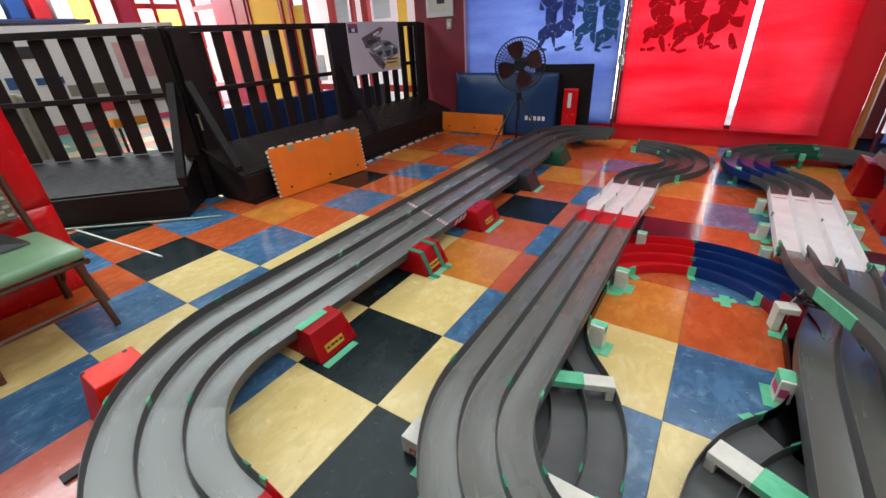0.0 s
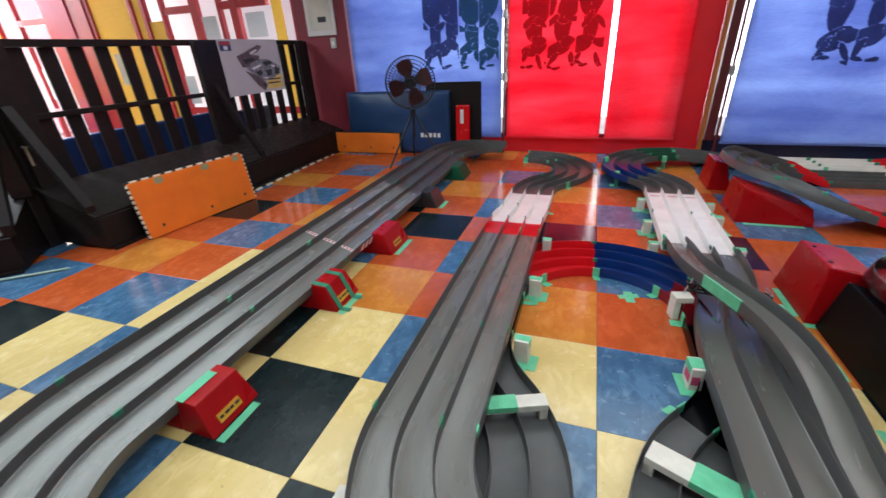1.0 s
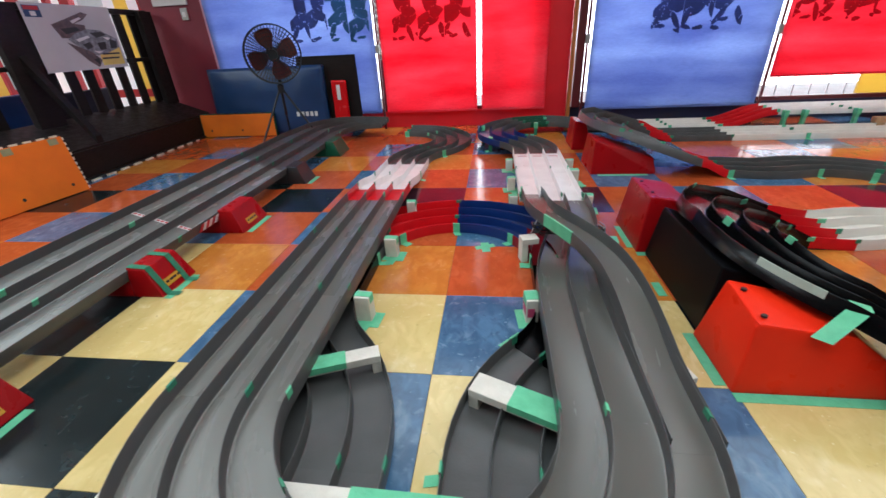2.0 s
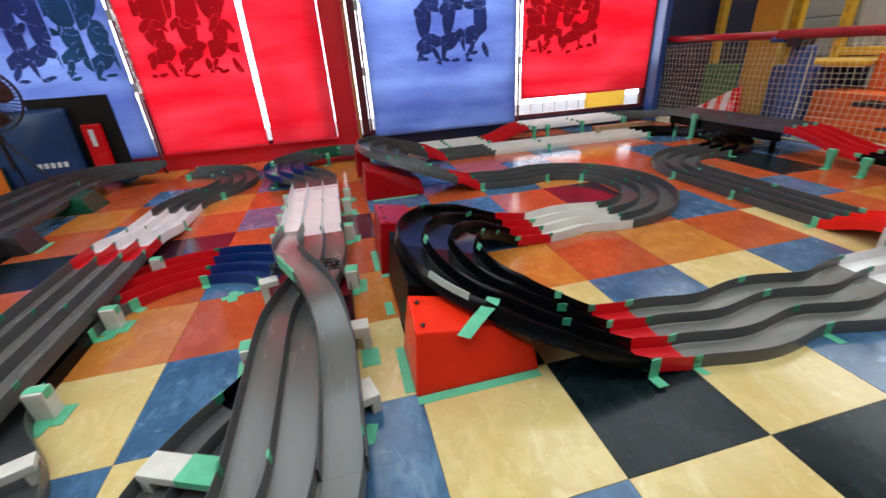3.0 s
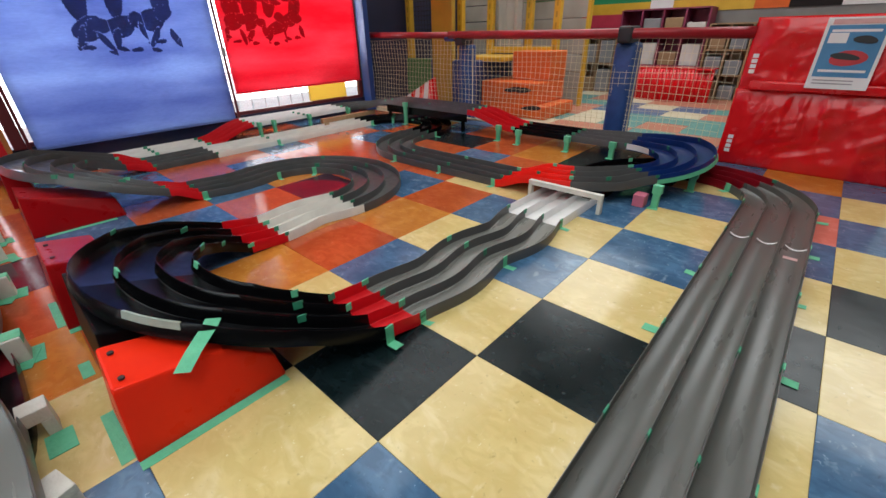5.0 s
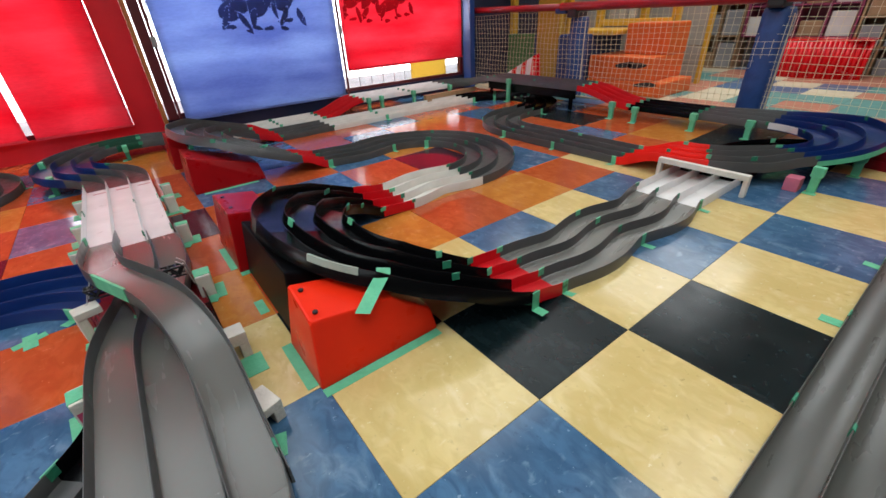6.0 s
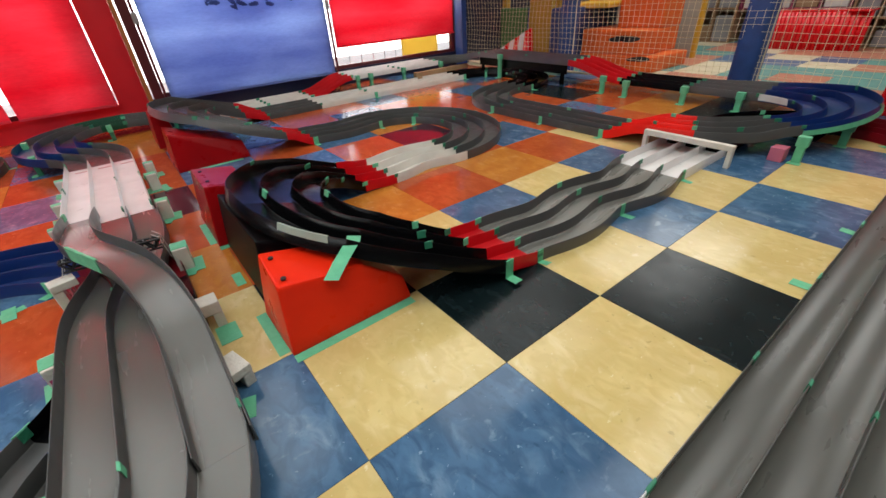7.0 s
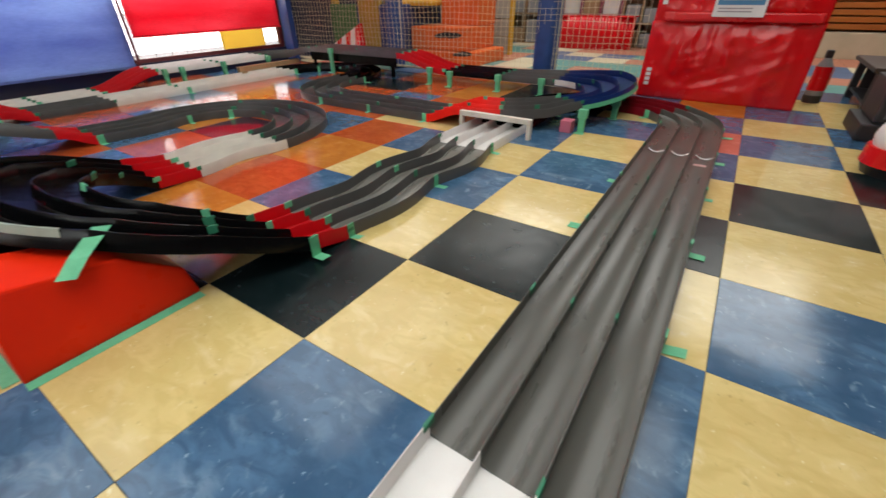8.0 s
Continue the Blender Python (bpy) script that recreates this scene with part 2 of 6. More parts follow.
TILES = {
    "Y": vinyl("tile_yellow", (0.68, 0.54, 0.23), (0.57, 0.43, 0.16), (0.78, 0.68, 0.42)),
    "K": vinyl("tile_black", (0.008, 0.016, 0.018), (0.004, 0.009, 0.01), (0.032, 0.048, 0.052), 0.24, 0.08),
    "B": vinyl("tile_blue", (0.075, 0.165, 0.285), (0.034, 0.09, 0.172), (0.26, 0.38, 0.49)),
    "O": vinyl("tile_orange", (0.48, 0.098, 0.024), (0.36, 0.064, 0.015), (0.58, 0.17, 0.065)),
    "A": vinyl("tile_amber", (0.55, 0.22, 0.034), (0.44, 0.15, 0.022), (0.64, 0.34, 0.12)),
    "P": vinyl("tile_pink", (0.66, 0.2, 0.15), (0.55, 0.14, 0.1), (0.72, 0.32, 0.25)),
    "M": vinyl("tile_maroon", (0.05, 0.012, 0.026), (0.032, 0.008, 0.017), (0.1, 0.035, 0.05)),
}
# colours of the tiles, a row of the floor each, from the blinds back towards the camera's side
TILE_ROWS = {
    7: (-9, "OABOOBAOOBOMOABOOBMO"),
    6: (-9, "BOOOBAOOBOABOBAOBOMO"),
    5: (-9, "AOOBOAOBOBAOBOOBOOBO"),
    4: (-9, "OAAOABAOAOOBBOBOOBOA"),
    3: (-9, "OBOBOKOBOBOBOBAOOOKB"),
    2: (-9, "OOKOAOKOMOMOBOMOOOKO"),
    1: (-9, "BOOBOBOBOBOOBAOBOBOO"),
    0: (-9, "BOAOYYAOAOAOAOAOYOAA"),
    # last K of this row: shade under the raised track, painted as a black tile
    -1: (-9, "OBOBYKYBYBYKYBYBYKKK"),
    -2: (-9, "KOKYBYKYBYBYKYBYBBKO"),
    -3: (-9, "OBOBYBYKBKYBYKYBYBYB"),
    -4: (-9, "KYOYBPOYKYKBBYKYBPBABY"),
    -5: (-9, "BOBYBOYBYKYBYBYKYBYBYB"),
    -6: (-9, "OYKBYOBYKYBYKBYYKYBYYB"),
    -7: (-9, "YBOYKYBOYBYKYBKYBYKYBY"),
    -8: (-9, "BYKOYBYKBYOYBYKYBOYBKB"),
}

floor = solid("floor", boxbm(-11.0, 13.0, -7.0, 3.75, -0.12, -0.004), mat("screed", (0.1, 0.09, 0.08), 0.8), "vinyl tile floor in yellow, blue, orange and black", "floor", kind="structure")

# ---------------------------------------------------------------- the toy race track
W, R, WALL = 0.356, 0.535, 0.054
JOINTS = []
RIMS = []


def sweep(bm, frames, profile):
    """A closed outline (side, up) drawn along frames of (place, side axis, up axis)."""
    rings = [[bm.verts.new(p + a * s + u * h) for s, h in profile] for p, a, u in frames]
    n = len(profile)
    way = [0.0]
    for f0, f1 in zip(frames, frames[1:]):
        way.append(way[-1] + (f1[0] - f0[0]).length)
    uv = bm.loops.layers.uv.new("along")
    for k, (r0, r1) in enumerate(zip(rings, rings[1:])):
        for i in range(n):
            j = (i + 1) % n
            f = bm.faces.new((r0[i], r0[j], r1[j], r1[i]))
            for loop, at in zip(f.loops, ((i, k), (j, k), (j, k + 1), (i, k + 1))):
                loop[uv].uv = (profile[at[0]][0], way[at[1]])
    bm.faces.new(rings[0][::-1])
    bm.faces.new(rings[-1])


def swept(name, frames, profile, material, parent, label=""):
    bm = bmesh.new()
    sweep(bm, frames, profile)
    ob = part(name, bm, material, parent, label, smooth=True)
    ob.data.set_sharp_from_angle(angle=radians(38))
    return ob


def bed_profile(lanes, width, worn=False):
    lw = width / lanes
    top = []
    for k in range(lanes):
        a, b = -width / 2 + k * lw, -width / 2 + (k + 1) * lw
        if worn:
            top += [(a + lw * i / 12, 0.004 + 0.017 * abs(2 * i / 12 - 1) ** 2.2) for i in range(13)]
            continue
        top += [(a, 0.009), (a + 0.003, 0.0062), (a + 0.008, 0.005), (b - 0.008, 0.005), (b - 0.003, 0.0062), (b, 0.009)]
    clean = [top[0]]
    for q in top[1:]:
        if abs(q[0] - clean[-1][0]) > 1e-6:
            clean.append(q)
    return [(-width / 2, 0.0)] + clean + [(width / 2, 0.0)]


def wall_profile(s, low, high, half=0.0019):
    return [(s - half * 1.35, low), (s - half, high - 0.002), (s - half * 0.4, high), (s + half * 0.4, high), (s + half, high - 0.002), (s + half * 1.35, low)]


def frame_at(x, y, z, heading, bank):
    h, b = radians(heading), radians(bank)
    left = Vector((-math.sin(h), math.cos(h), 0))
    rise = math.tan(abs(b)) * W / 2
    axis = left + Vector((0, 0, math.tan(b)))
    up = (Vector((0, 0, 1)) * math.cos(b) - left * math.sin(b))
    return Vector((x, y, z + rise)), axis, up


LOOKS = {"GREY": (GREY, "grey"), "DGREY": (DGREY, "dark grey"), "BLACK": (BLACK, "black"), "RED": (RED, "red"), "DRED": (DRED, "dark red"),
         "BLUE": (BLUE, "blue"), "WHITE": (WHITE, "white"), "CREAM": (CREAM, "cream white"), "GREEN": (GREEN, "dark green")}


def run(x, y, heading, z, bank, pieces, walls=(0, 1, 2, 3)):
    """Lays pieces one behind the other: (kind, size, colour, z at the end, bank at the end, sideways wave, radius)."""
    for piece in pieces:
        kind, size, look_name, z1, bank1 = piece[:5]
        wave = piece[5] if len(piece) > 5 else 0.0
        material, word = LOOKS[look_name]
        rad = piece[6] if len(piece) > 6 else R
        length = abs(radians(size)) * rad if kind == "c" else size
        if kind == "c":
            n = max(3, int(abs(size) / 5))
        else:
            n = max(1, int(length / 0.03)) if (wave or abs(z1 - z) > 0.001 or abs(bank1 - bank) > 0.1) else 1
        fr = []
        hx, hy, hh = x, y, heading
        for i in range(n + 1):
            f = i / n
            e = f * f * (3 - 2 * f)
            if kind == "c":
                turn = size * f
                side = 1 if size > 0 else -1
                cx = x - side * rad * math.sin(radians(heading))
                cy = y + side * rad * math.cos(radians(heading))
                a = radians(heading + turn)
                hx, hy, hh = cx + side * rad * math.sin(a), cy - side * rad * math.cos(a), heading + turn
            else:
                hx, hy = x + math.cos(radians(heading)) * length * f, y + math.sin(radians(heading)) * length * f
            side_way = wave * (0.5 - 0.5 * math.cos(f * 2 * math.pi))
            bend = math.degrees(math.atan(wave * math.pi / length * math.sin(f * 2 * math.pi)))
            left = Vector((-math.sin(radians(hh)), math.cos(radians(hh)), 0)) * side_way
            if kind == "c":
                e = f
            fr.append(frame_at(hx + left.x, hy + left.y, z + (z1 - z) * e, hh + bend, bank + (bank1 - bank) * e))
        shape = {"c": "curve", "s": "straight"}[kind]
        extra = "wavy " if wave else ("sloping " if abs(z1 - z) > 0.03 else "")
        if max(abs(bank), abs(bank1)) > 12:
            extra = "banked "
        raised = " on stands" if min(z, z1) > 0.05 else " on tiles"
        t = thing("track_section", word + " plastic " + extra + "three-lane toy track " + shape + raised, "race track", Matrix.Translation((x, y, z)), "race track sections")
        loc = [(p - Vector((x, y, z)), a, u) for p, a, u in fr]
        swept("lane_bed", loc, bed_profile(3, W, look_name == "BROWN"), material, t)
        for k in walls:
            s = (-W / 2 + 0.002, -W / 6, W / 6, W / 2 - 0.002)[k]
            swept("lane_wall", loc, wall_profile(s, -0.002 if k in (0, 3) else 0.006, WALL), SIDE_SHADED if look_name in ("GREY", "MGREY", "OGREY") else material, t)
        if look_name == "BLUE" and kind == "c" and bank1 < 0:
            o = -W / 2 - 0.001
            swept("tape_band", loc, [(o, -0.004), (o, 0.024), (o - 0.003, 0.024), (o - 0.004, -0.004)], TAPE, t, "pale green tape along the outer edge")
        if look_name == "BLUE" and kind == "c" and bank1 == -4:
            o = W / 2 + 0.001
            swept("label_band", loc[2:], [(o, 0.006), (o + 0.003, 0.006), (o + 0.003, WALL - 0.002), (o, WALL - 0.002)], WHITE, t, "white label band along the inner wall")
        if look_name == "BLACK" and bank1 > 12:
            RIMS.append(fr)
        JOINTS.append((fr[-1], hh))
        x, y, heading, z, bank = hx, hy, hh, z1, bank1
    return x, y, heading


def split(kind, size, look_name, z, bank, count):
    return [(kind, size / count, look_name, z, bank)] * count


LOOKS["MGREY"] = (MGREY, "mid grey")
OGREY = mat("track_olive_grey", (0.128, 0.124, 0.108), 0.22, (0.11, 0.107, 0.093), 1.6, 0.006, 50, rough2=0.28, stretch=(6, 0.7, 1), per_object=True, spec=0.7, metal=0.1, along=True, spread=0.8)
LOOKS["OGREY"] = (OGREY, "olive grey")
LOOKS["BRED"] = (mat("track_bright_red", (0.8, 0.014, 0.005), 0.34, (0.7, 0.011, 0.004), 8, 0.04, 140, per_object=True, spec=0.3), "bright red")
LOOKS["BROWN"] = (mat("track_worn_grey", (0.09, 0.09, 0.08), 0.27, (0.074, 0.074, 0.065), 2, 0.004, 90, rough2=0.3, stretch=(5, 0.8, 1), per_object=True, spec=0.55, along=True), "worn dark grey")

run(-1.035, 3.24, 180, 0.10, 0, [
    ("c", 45, "DGREY", 0.10, -8), ("c", 45, "DGREY", 0.085, -14),
    *split("s", 1.2, "DGREY", 0.075, -18, 2), *split("s", 2.46, "GREY", 0.075, -18, 4),
    ("c", 45, "GREY", 0.09, -13, 0, 0.565), ("c", 45, "GREY", 0.075, -8, 0, 0.565),
    ("s", 0.08, "GREY", 0.07, -7), ("s", 0.25, "RED", 0.0, 0), *split("s", 1.185, "GREY", 0.0, 0, 3), *split("s", 0.79, "WHITE", 0.0, 0, 2),
    *split("s", 2.6, "BROWN", 0.0, 0, 5), ("c", 50, "BROWN", 0.0, 0), ("c", 40, "DRED", 0.0, 0),
    *split("c", 90, "BLACK", 0.0, 0, 2), ("s", 0.45, "BLACK", 0.0, 0), ("s", 0.52, "WHITE", 0.0, 0),
    ("s", 0.56, "MGREY", 0.0, 0, 0.05), ("s", 0.56, "MGREY", 0.0, 0, 0.04), ("s", 0.17, "RED", 0.012, 3),
    ("c", -22.5, "BLACK", 0.085, 10), ("c", -22.5, "BLACK", 0.14, 14), ("c", -45, "BLACK", 0.185, 18), ("c", -45, "BLACK", 0.14, 14), ("c", -22.5, "BLACK", 0.085, 10), ("c", -22.5, "BLACK", 0.012, 3),
    ("s", 0.2, "RED", 0.0, 0), ("s", 0.53, "CREAM", 0.0, 0, 0.045),
    *split("c", 180, "DGREY", 0.0, 0, 4), ("s", 0.56, "DGREY", 0.0, 0, 0.045), ("s", 0.2, "RED", 0.05, 5),
    ("c", -22.5, "GREY", 0.11, 10), ("c", -22.5, "GREY", 0.16, 15), ("c", -45, "GREY", 0.19, 17), ("c", -45, "DGREY", 0.16, 15), ("c", -45, "DGREY", 0.05, 5),
    ("s", 0.2, "RED", 0.0, 0), ("s", 0.52, "DGREY", 0.0, 0), *split("s", 1.86, "CREAM", 0.0, 0, 3),
    *split("c", -180, "BLACK", 0.0, 0, 4), ("s", 0.2, "DGREY", 0.0, 0), *split("c", 90, "DGREY", 0.0, 0, 2),
    *split("s", 1.06, "DGREY", 0.0, 0, 2), ("s", 0.3, "BRED", 0.085, 0), ("c", 22, "BRED", 0.085, 0), ("c", 23, "GREY", 0.085, 0), ("s", 0.26, "GREY", 0.085, -6),
    ("c", 45, "BLUE", 0.085, -14), ("c", 45, "BLUE", 0.085, -14), ("c", 45, "BLUE", 0.085, -4),
    ("s", 0.54, "GREY", 0.085, 0), ("s", 0.6, "BLACK", 0.085, 0), ("s", 0.6, "RED", 0.2, 0), *split("s", 1.345, "DGREY", 0.2, 0, 2),
    *split("c", 90, "DGREY", 0.13, 0, 2), *split("s", 1.24, "WHITE", 0.13, 0, 2), ("s", 0.5, "RED", 0.0, 0), *split("s", 0.95, "CREAM", 0.0, 0, 2),
    ("s", 0.74, "DGREY", 0.07, 0), ("c", 30, "GREEN", 0.075, 0), ("c", 45, "DGREY", 0.075, 0), ("c", 60, "BLUE", 0.075, 0),
    ("c", -45, "DGREY", 0.075, 0), *split("s", 1.06, "WHITE", 0.075, 0, 2),
])


def lane_path(points, n=40):
    """A smooth line through a few places."""
    out = []
    for i in range(n + 1):
        u = i / n * (len(points) - 1)
        k = min(int(u), len(points) - 2)
        f = u - k
        p = [Vector(points[max(0, min(len(points) - 1, k + d))]) for d in (-1, 0, 1, 2)]
        out.append(0.5 * ((2 * p[1]) + (p[2] - p[0]) * f + (2 * p[0] - 5 * p[1] + 4 * p[2] - p[3]) * f * f + (3 * p[1] - p[0] - 3 * p[2] + p[3]) * f ** 3))
    return out


def path_frames(pts, roll=0.0):
    fr = []
    for i, p in enumerate(pts):
        d = (pts[min(i + 1, len(pts) - 1)] - pts[max(i - 1, 0)]).normalized()
        left = Vector((0, 0, 1)).cross(d).normalized()
        fr.append((p, left, d.cross(left)))
    return fr


changer = thing("lane_changer", "grey plastic single-lane bridge crossing over two lanes", "race track")
lane = path_frames(lane_path([(0.418, 0.98, 0.078), (0.418, 0.8, 0.115), (0.42, 0.6, 0.145), (0.448, 0.42, 0.17), (0.51, 0.25, 0.185), (0.575, 0.1, 0.185), (0.618, -0.05, 0.178), (0.645, -0.2, 0.15), (0.657, -0.35, 0.11), (0.657, -0.5, 0.081), (0.657, -0.74, 0.0754)]))
swept("lane_bed", lane, bed_profile(1, 0.12), OGREY, changer)
for s_ in (-0.059, 0.059):
    swept("lane_wall", lane, wall_profile(s_, -0.002, WALL), SIDE_SHADED, changer)
low_lanes = path_frames(lane_path([(0.596, 0.884, 0.075), (0.596, 0.72, 0.075), (0.59, 0.55, 0.055), (0.552, 0.36, 0.038), (0.51, 0.18, 0.055), (0.486, 0.02, 0.073), (0.478, -0.1, 0.075), (0.477, -0.2, 0.075)]))
swept("lane_bed", low_lanes, bed_profile(2, 0.24), OGREY, changer)
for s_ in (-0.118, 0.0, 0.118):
    swept("lane_wall", low_lanes, wall_profile(s_, -0.002 if s_ else 0.006, WALL), SIDE_SHADED, changer)
STEEL = mat("wire_steel", (0.5, 0.49, 0.46), 0.35, metal=0.6)
LATTICE = mat("truss_black", (0.012, 0.012, 0.013), 0.4)
truss = thing("truss_bar", "black plastic lattice bar carrying the bridge", "truss bar", group="track stands")
TA, TB = Vector((0.372, 0.345, 0.0)), Vector((0.682, 0.3, 0.0))
for up_, back_ in ((0.13, 0.0), (0.166, 0.0), (0.13, 0.028), (0.166, 0.028)):
    part("rail", rodbm(TA + Vector((0, back_, up_)), TB + Vector((0, back_, up_)), 0.0045, seg=6), LATTICE, truss)
for k in range(12):
    p0, p1 = TA.lerp(TB, k / 12), TA.lerp(TB, (k + 1) / 12)
    for back_ in (0.0, 0.028):
        part("strut", rodbm(p0 + Vector((0, back_, 0.13 if k % 2 else 0.166)), p1 + Vector((0, back_, 0.166 if k % 2 else 0.13)), 0.0042, seg=5), LATTICE, truss)
    part("rung", rodbm(p0 + Vector((0, 0, 0.166)), p0 + Vector((0, 0.028, 0.166)), 0.0042, seg=5), LATTICE, truss)
for nm_, mark in (("left", ((0.37, 0.315, 0.05), (0.362, 0.338, 0.115), (0.388, 0.35, 0.18))), ("right", ((0.694, 0.29, 0.085), (0.682, 0.305, 0.17), (0.662, 0.335, 0.178)))):
    clip = thing("wire_clip", "bent steel wire clip holding up the bridge", "clip")
    for off in (Vector((0, 0, 0)), Vector((0.007, 0.022, 0.004))):
        for p0, p1 in zip(mark, mark[1:]):
            part("wire", rodbm(Vector(p0) + off, Vector(p1) + off, 0.0017, seg=6), STEEL, clip)
    part("knot", boxbm(-0.005, 0.005, -0.005, 0.005, -0.005, 0.005, bevel=0.002, m=Matrix.Translation(mark[1])), STEEL, clip)
run(0.536, -0.2, 270, 0.075, 0, [("s", 0.46, "OGREY", 0.075, 0), *split("c", -90, "OGREY", 0.075, 0, 2), *split("c", -90, "MGREY", 0.075, 0, 2), *split("s", 1.56, "MGREY", 0.075, 0, 3),
    ("s", 0.22, "RED", 0.068, 0), ("s", 0.41, "WHITE", 0.012, 0), ("s", 0.42, "WHITE", 0.0, 0), ("c", -45, "DGREY", 0, 0), *split("c", 135, "DGREY", 0, 0, 3)])
# the low loop under the raised straights
run(-0.24, -1.2, 90, 0.0, 0, [("s", 0.4, "DGREY", 0, 0), ("c", 43.2, "DGREY", 0, 0), ("c", -43.2, "DGREY", 0, 0), ("s", 0.32, "BLACK", 0, 0),
    ("c", -38, "DGREY", 0, 0), ("c", -50, "RED", 0, 0), ("c", -52, "BLUE", 0, 0), ("c", -40, "DRED", 0, 0),
    ("s", 0.32, "BLACK", 0, 0), ("c", -43.2, "BLACK", 0, 0), ("c", 43.2, "DGREY", 0, 0), ("s", 0.4, "DGREY", 0, 0)])

# ---------------------------------------------------------------- room
WINE = mat("wall_wine", (0.23, 0.015, 0.034), 0.55, (0.18, 0.012, 0.027), 3, 0.08, 60)
REDWALL = mat("wall_red", (0.7, 0.009, 0.02), 0.5, (0.6, 0.008, 0.017), 3, 0.08, 60)
NAVY = mat("wall_navy", (0.012, 0.016, 0.05), 0.5, (0.008, 0.011, 0.036), 3, 0.06, 60)
PLASTER = mat("plaster", (0.22, 0.21, 0.2), 0.8, (0.18, 0.17, 0.165), 3, 0.1, 60)
CEIL = mat("ceiling_white", (0.74, 0.73, 0.71), 0.85, (0.66, 0.65, 0.63), 3, 0.1, 60)
YB = 3.55
ceiling = solid("ceiling", boxbm(-11.0, 13.0, -7.0, 3.75, 3.0, 3.15), CEIL, "plain white ceiling", "ceiling", kind="structure")
solid("wall_back", boxbm(-11.0, 13.0, -7.15, -7.0, 0, 3.0), PLASTER, "plain grey plaster wall", "wall", kind="structure")
solid("wall_right", boxbm(13.0, 13.15, -7.0, 3.75, 0, 3.0), PLASTER, "plain grey plaster wall", "wall", kind="structure")
# window wall: sill, head and piers round two wide openings
solid("wall_north", boxbm(-11.0, 13.0, YB + 0.05, YB + 0.2, 2.5, 3.0), REDWALL, "red painted wall above the windows", "wall", kind="structure")
for x0, x1, m_, w_ in ((-3.86, -3.05, WINE, "wine red"), (0.76, 1.0, REDWALL, "bright red"), (4.9, 13.0, NAVY, "dark navy")):
    solid("wall_north", boxbm(x0, x1, YB + 0.05, YB + 0.2, 0, 2.5), m_, w_ + " painted wall beside the windows", "wall", kind="structure")
for x0, x1, m_, w_ in ((-3.05, 0.76, REDWALL, "red"), (1.0, 4.9, NAVY, "dark blue")):
    solid("wall_north", boxbm(x0, x1, YB + 0.05, YB + 0.2, 0, 0.18), m_, w_ + " painted low wall under the windows", "wall", kind="structure")

WHITEMETAL = mat("lamp_housing", (0.8, 0.8, 0.8), 0.5)
for lx, ly, power in LAMPS:
    t = thing("ceiling_light", "white ceiling light with a long diffuser", "ceiling light", group="ceiling lights")
    wx, wy_ = (0.65, 2.3) if power > 5 else ((0.9, 1.7) if -3 < lx < -1 else (1.2, 0.8))
    part("frame", boxbm(lx - wx - 0.05, lx + wx + 0.05, ly - wy_ - 0.05, ly + wy_ + 0.05, 2.93, 3.0, bevel=0.01), WHITEMETAL, t)
    area("ceiling_lamp", (lx, ly, 2.92), (lx, ly, 0), 2 * wx, 2 * wy_, LAMP_WATTS * power, (0.94, 1.0, 0.99) if lx < 2 else (0.98, 0.98, 0.94), 160)


def hullbm(points, bevel=0.006):
    bm = bmesh.new()
    for p in points:
        bm.verts.new(p)
    r = bmesh.ops.convex_hull(bm, input=bm.verts)
    bmesh.ops.delete(bm, geom=[g for g in r["geom_interior"] if isinstance(g, bmesh.types.BMVert)], context="VERTS")
    bmesh.ops.dissolve_limit(bm, angle_limit=radians(2), verts=bm.verts, edges=bm.edges)
    if bevel:
        bmesh.ops.bevel(bm, geom=list(bm.edges), offset=bevel, segments=2, affect="EDGES", profile=0.6)
    return bm


def sheetbm(x0, x1, z0, z1, nx, nz, thick, bend):
    """An upright cloth in the xz plane; bend gives the offset in y."""
    bm = bmesh.new()
    for side in (0, 1):
        g = [[bm.verts.new((x0 + (x1 - x0) * i / nx, bend(i / nx, k / nz) + side * thick, z0 + (z1 - z0) * k / nz)) for i in range(nx + 1)] for k in range(nz + 1)]
        for k in range(nz):
            for i in range(nx):
                q = (g[k][i], g[k][i + 1], g[k + 1][i + 1], g[k + 1][i])
                bm.faces.new(q if side == 0 else q[::-1])
        if side == 0:
            first = g
    for k in range(nz):
        bm.faces.new((first[k][0], first[k + 1][0], g[k + 1][0], g[k][0]))
        bm.faces.new((first[k][nx], g[k][nx], g[k + 1][nx], first[k + 1][nx]))
    return bm


# ---------------------------------------------------------------- windows, blinds
FRAME = mat("frame_wine", (0.12, 0.012, 0.016), 0.45, (0.09, 0.01, 0.012), 6, 0.05, 60)
PINK = mat("frame_pink", (0.62, 0.3, 0.36), 0.5, (0.55, 0.25, 0.3), 6, 0.05, 60)
ORANGEWOOD = mat("trim_orange", (0.42, 0.14, 0.03), 0.5, (0.34, 0.1, 0.02), 10, 0.08, 40, stretch=(1, 1, 0.15))
GLASS = bpy.data.materials.new("window_glass")
GLASS.use_nodes = True
GLASS.node_tree.nodes["Principled BSDF"].inputs["Transmission Weight"].default_value = 1.0
GLASS.node_tree.nodes["Principled BSDF"].inputs["Roughness"].default_value = 0.02
GLASS.node_tree.nodes["Principled BSDF"].inputs["IOR"].default_value = 1.05
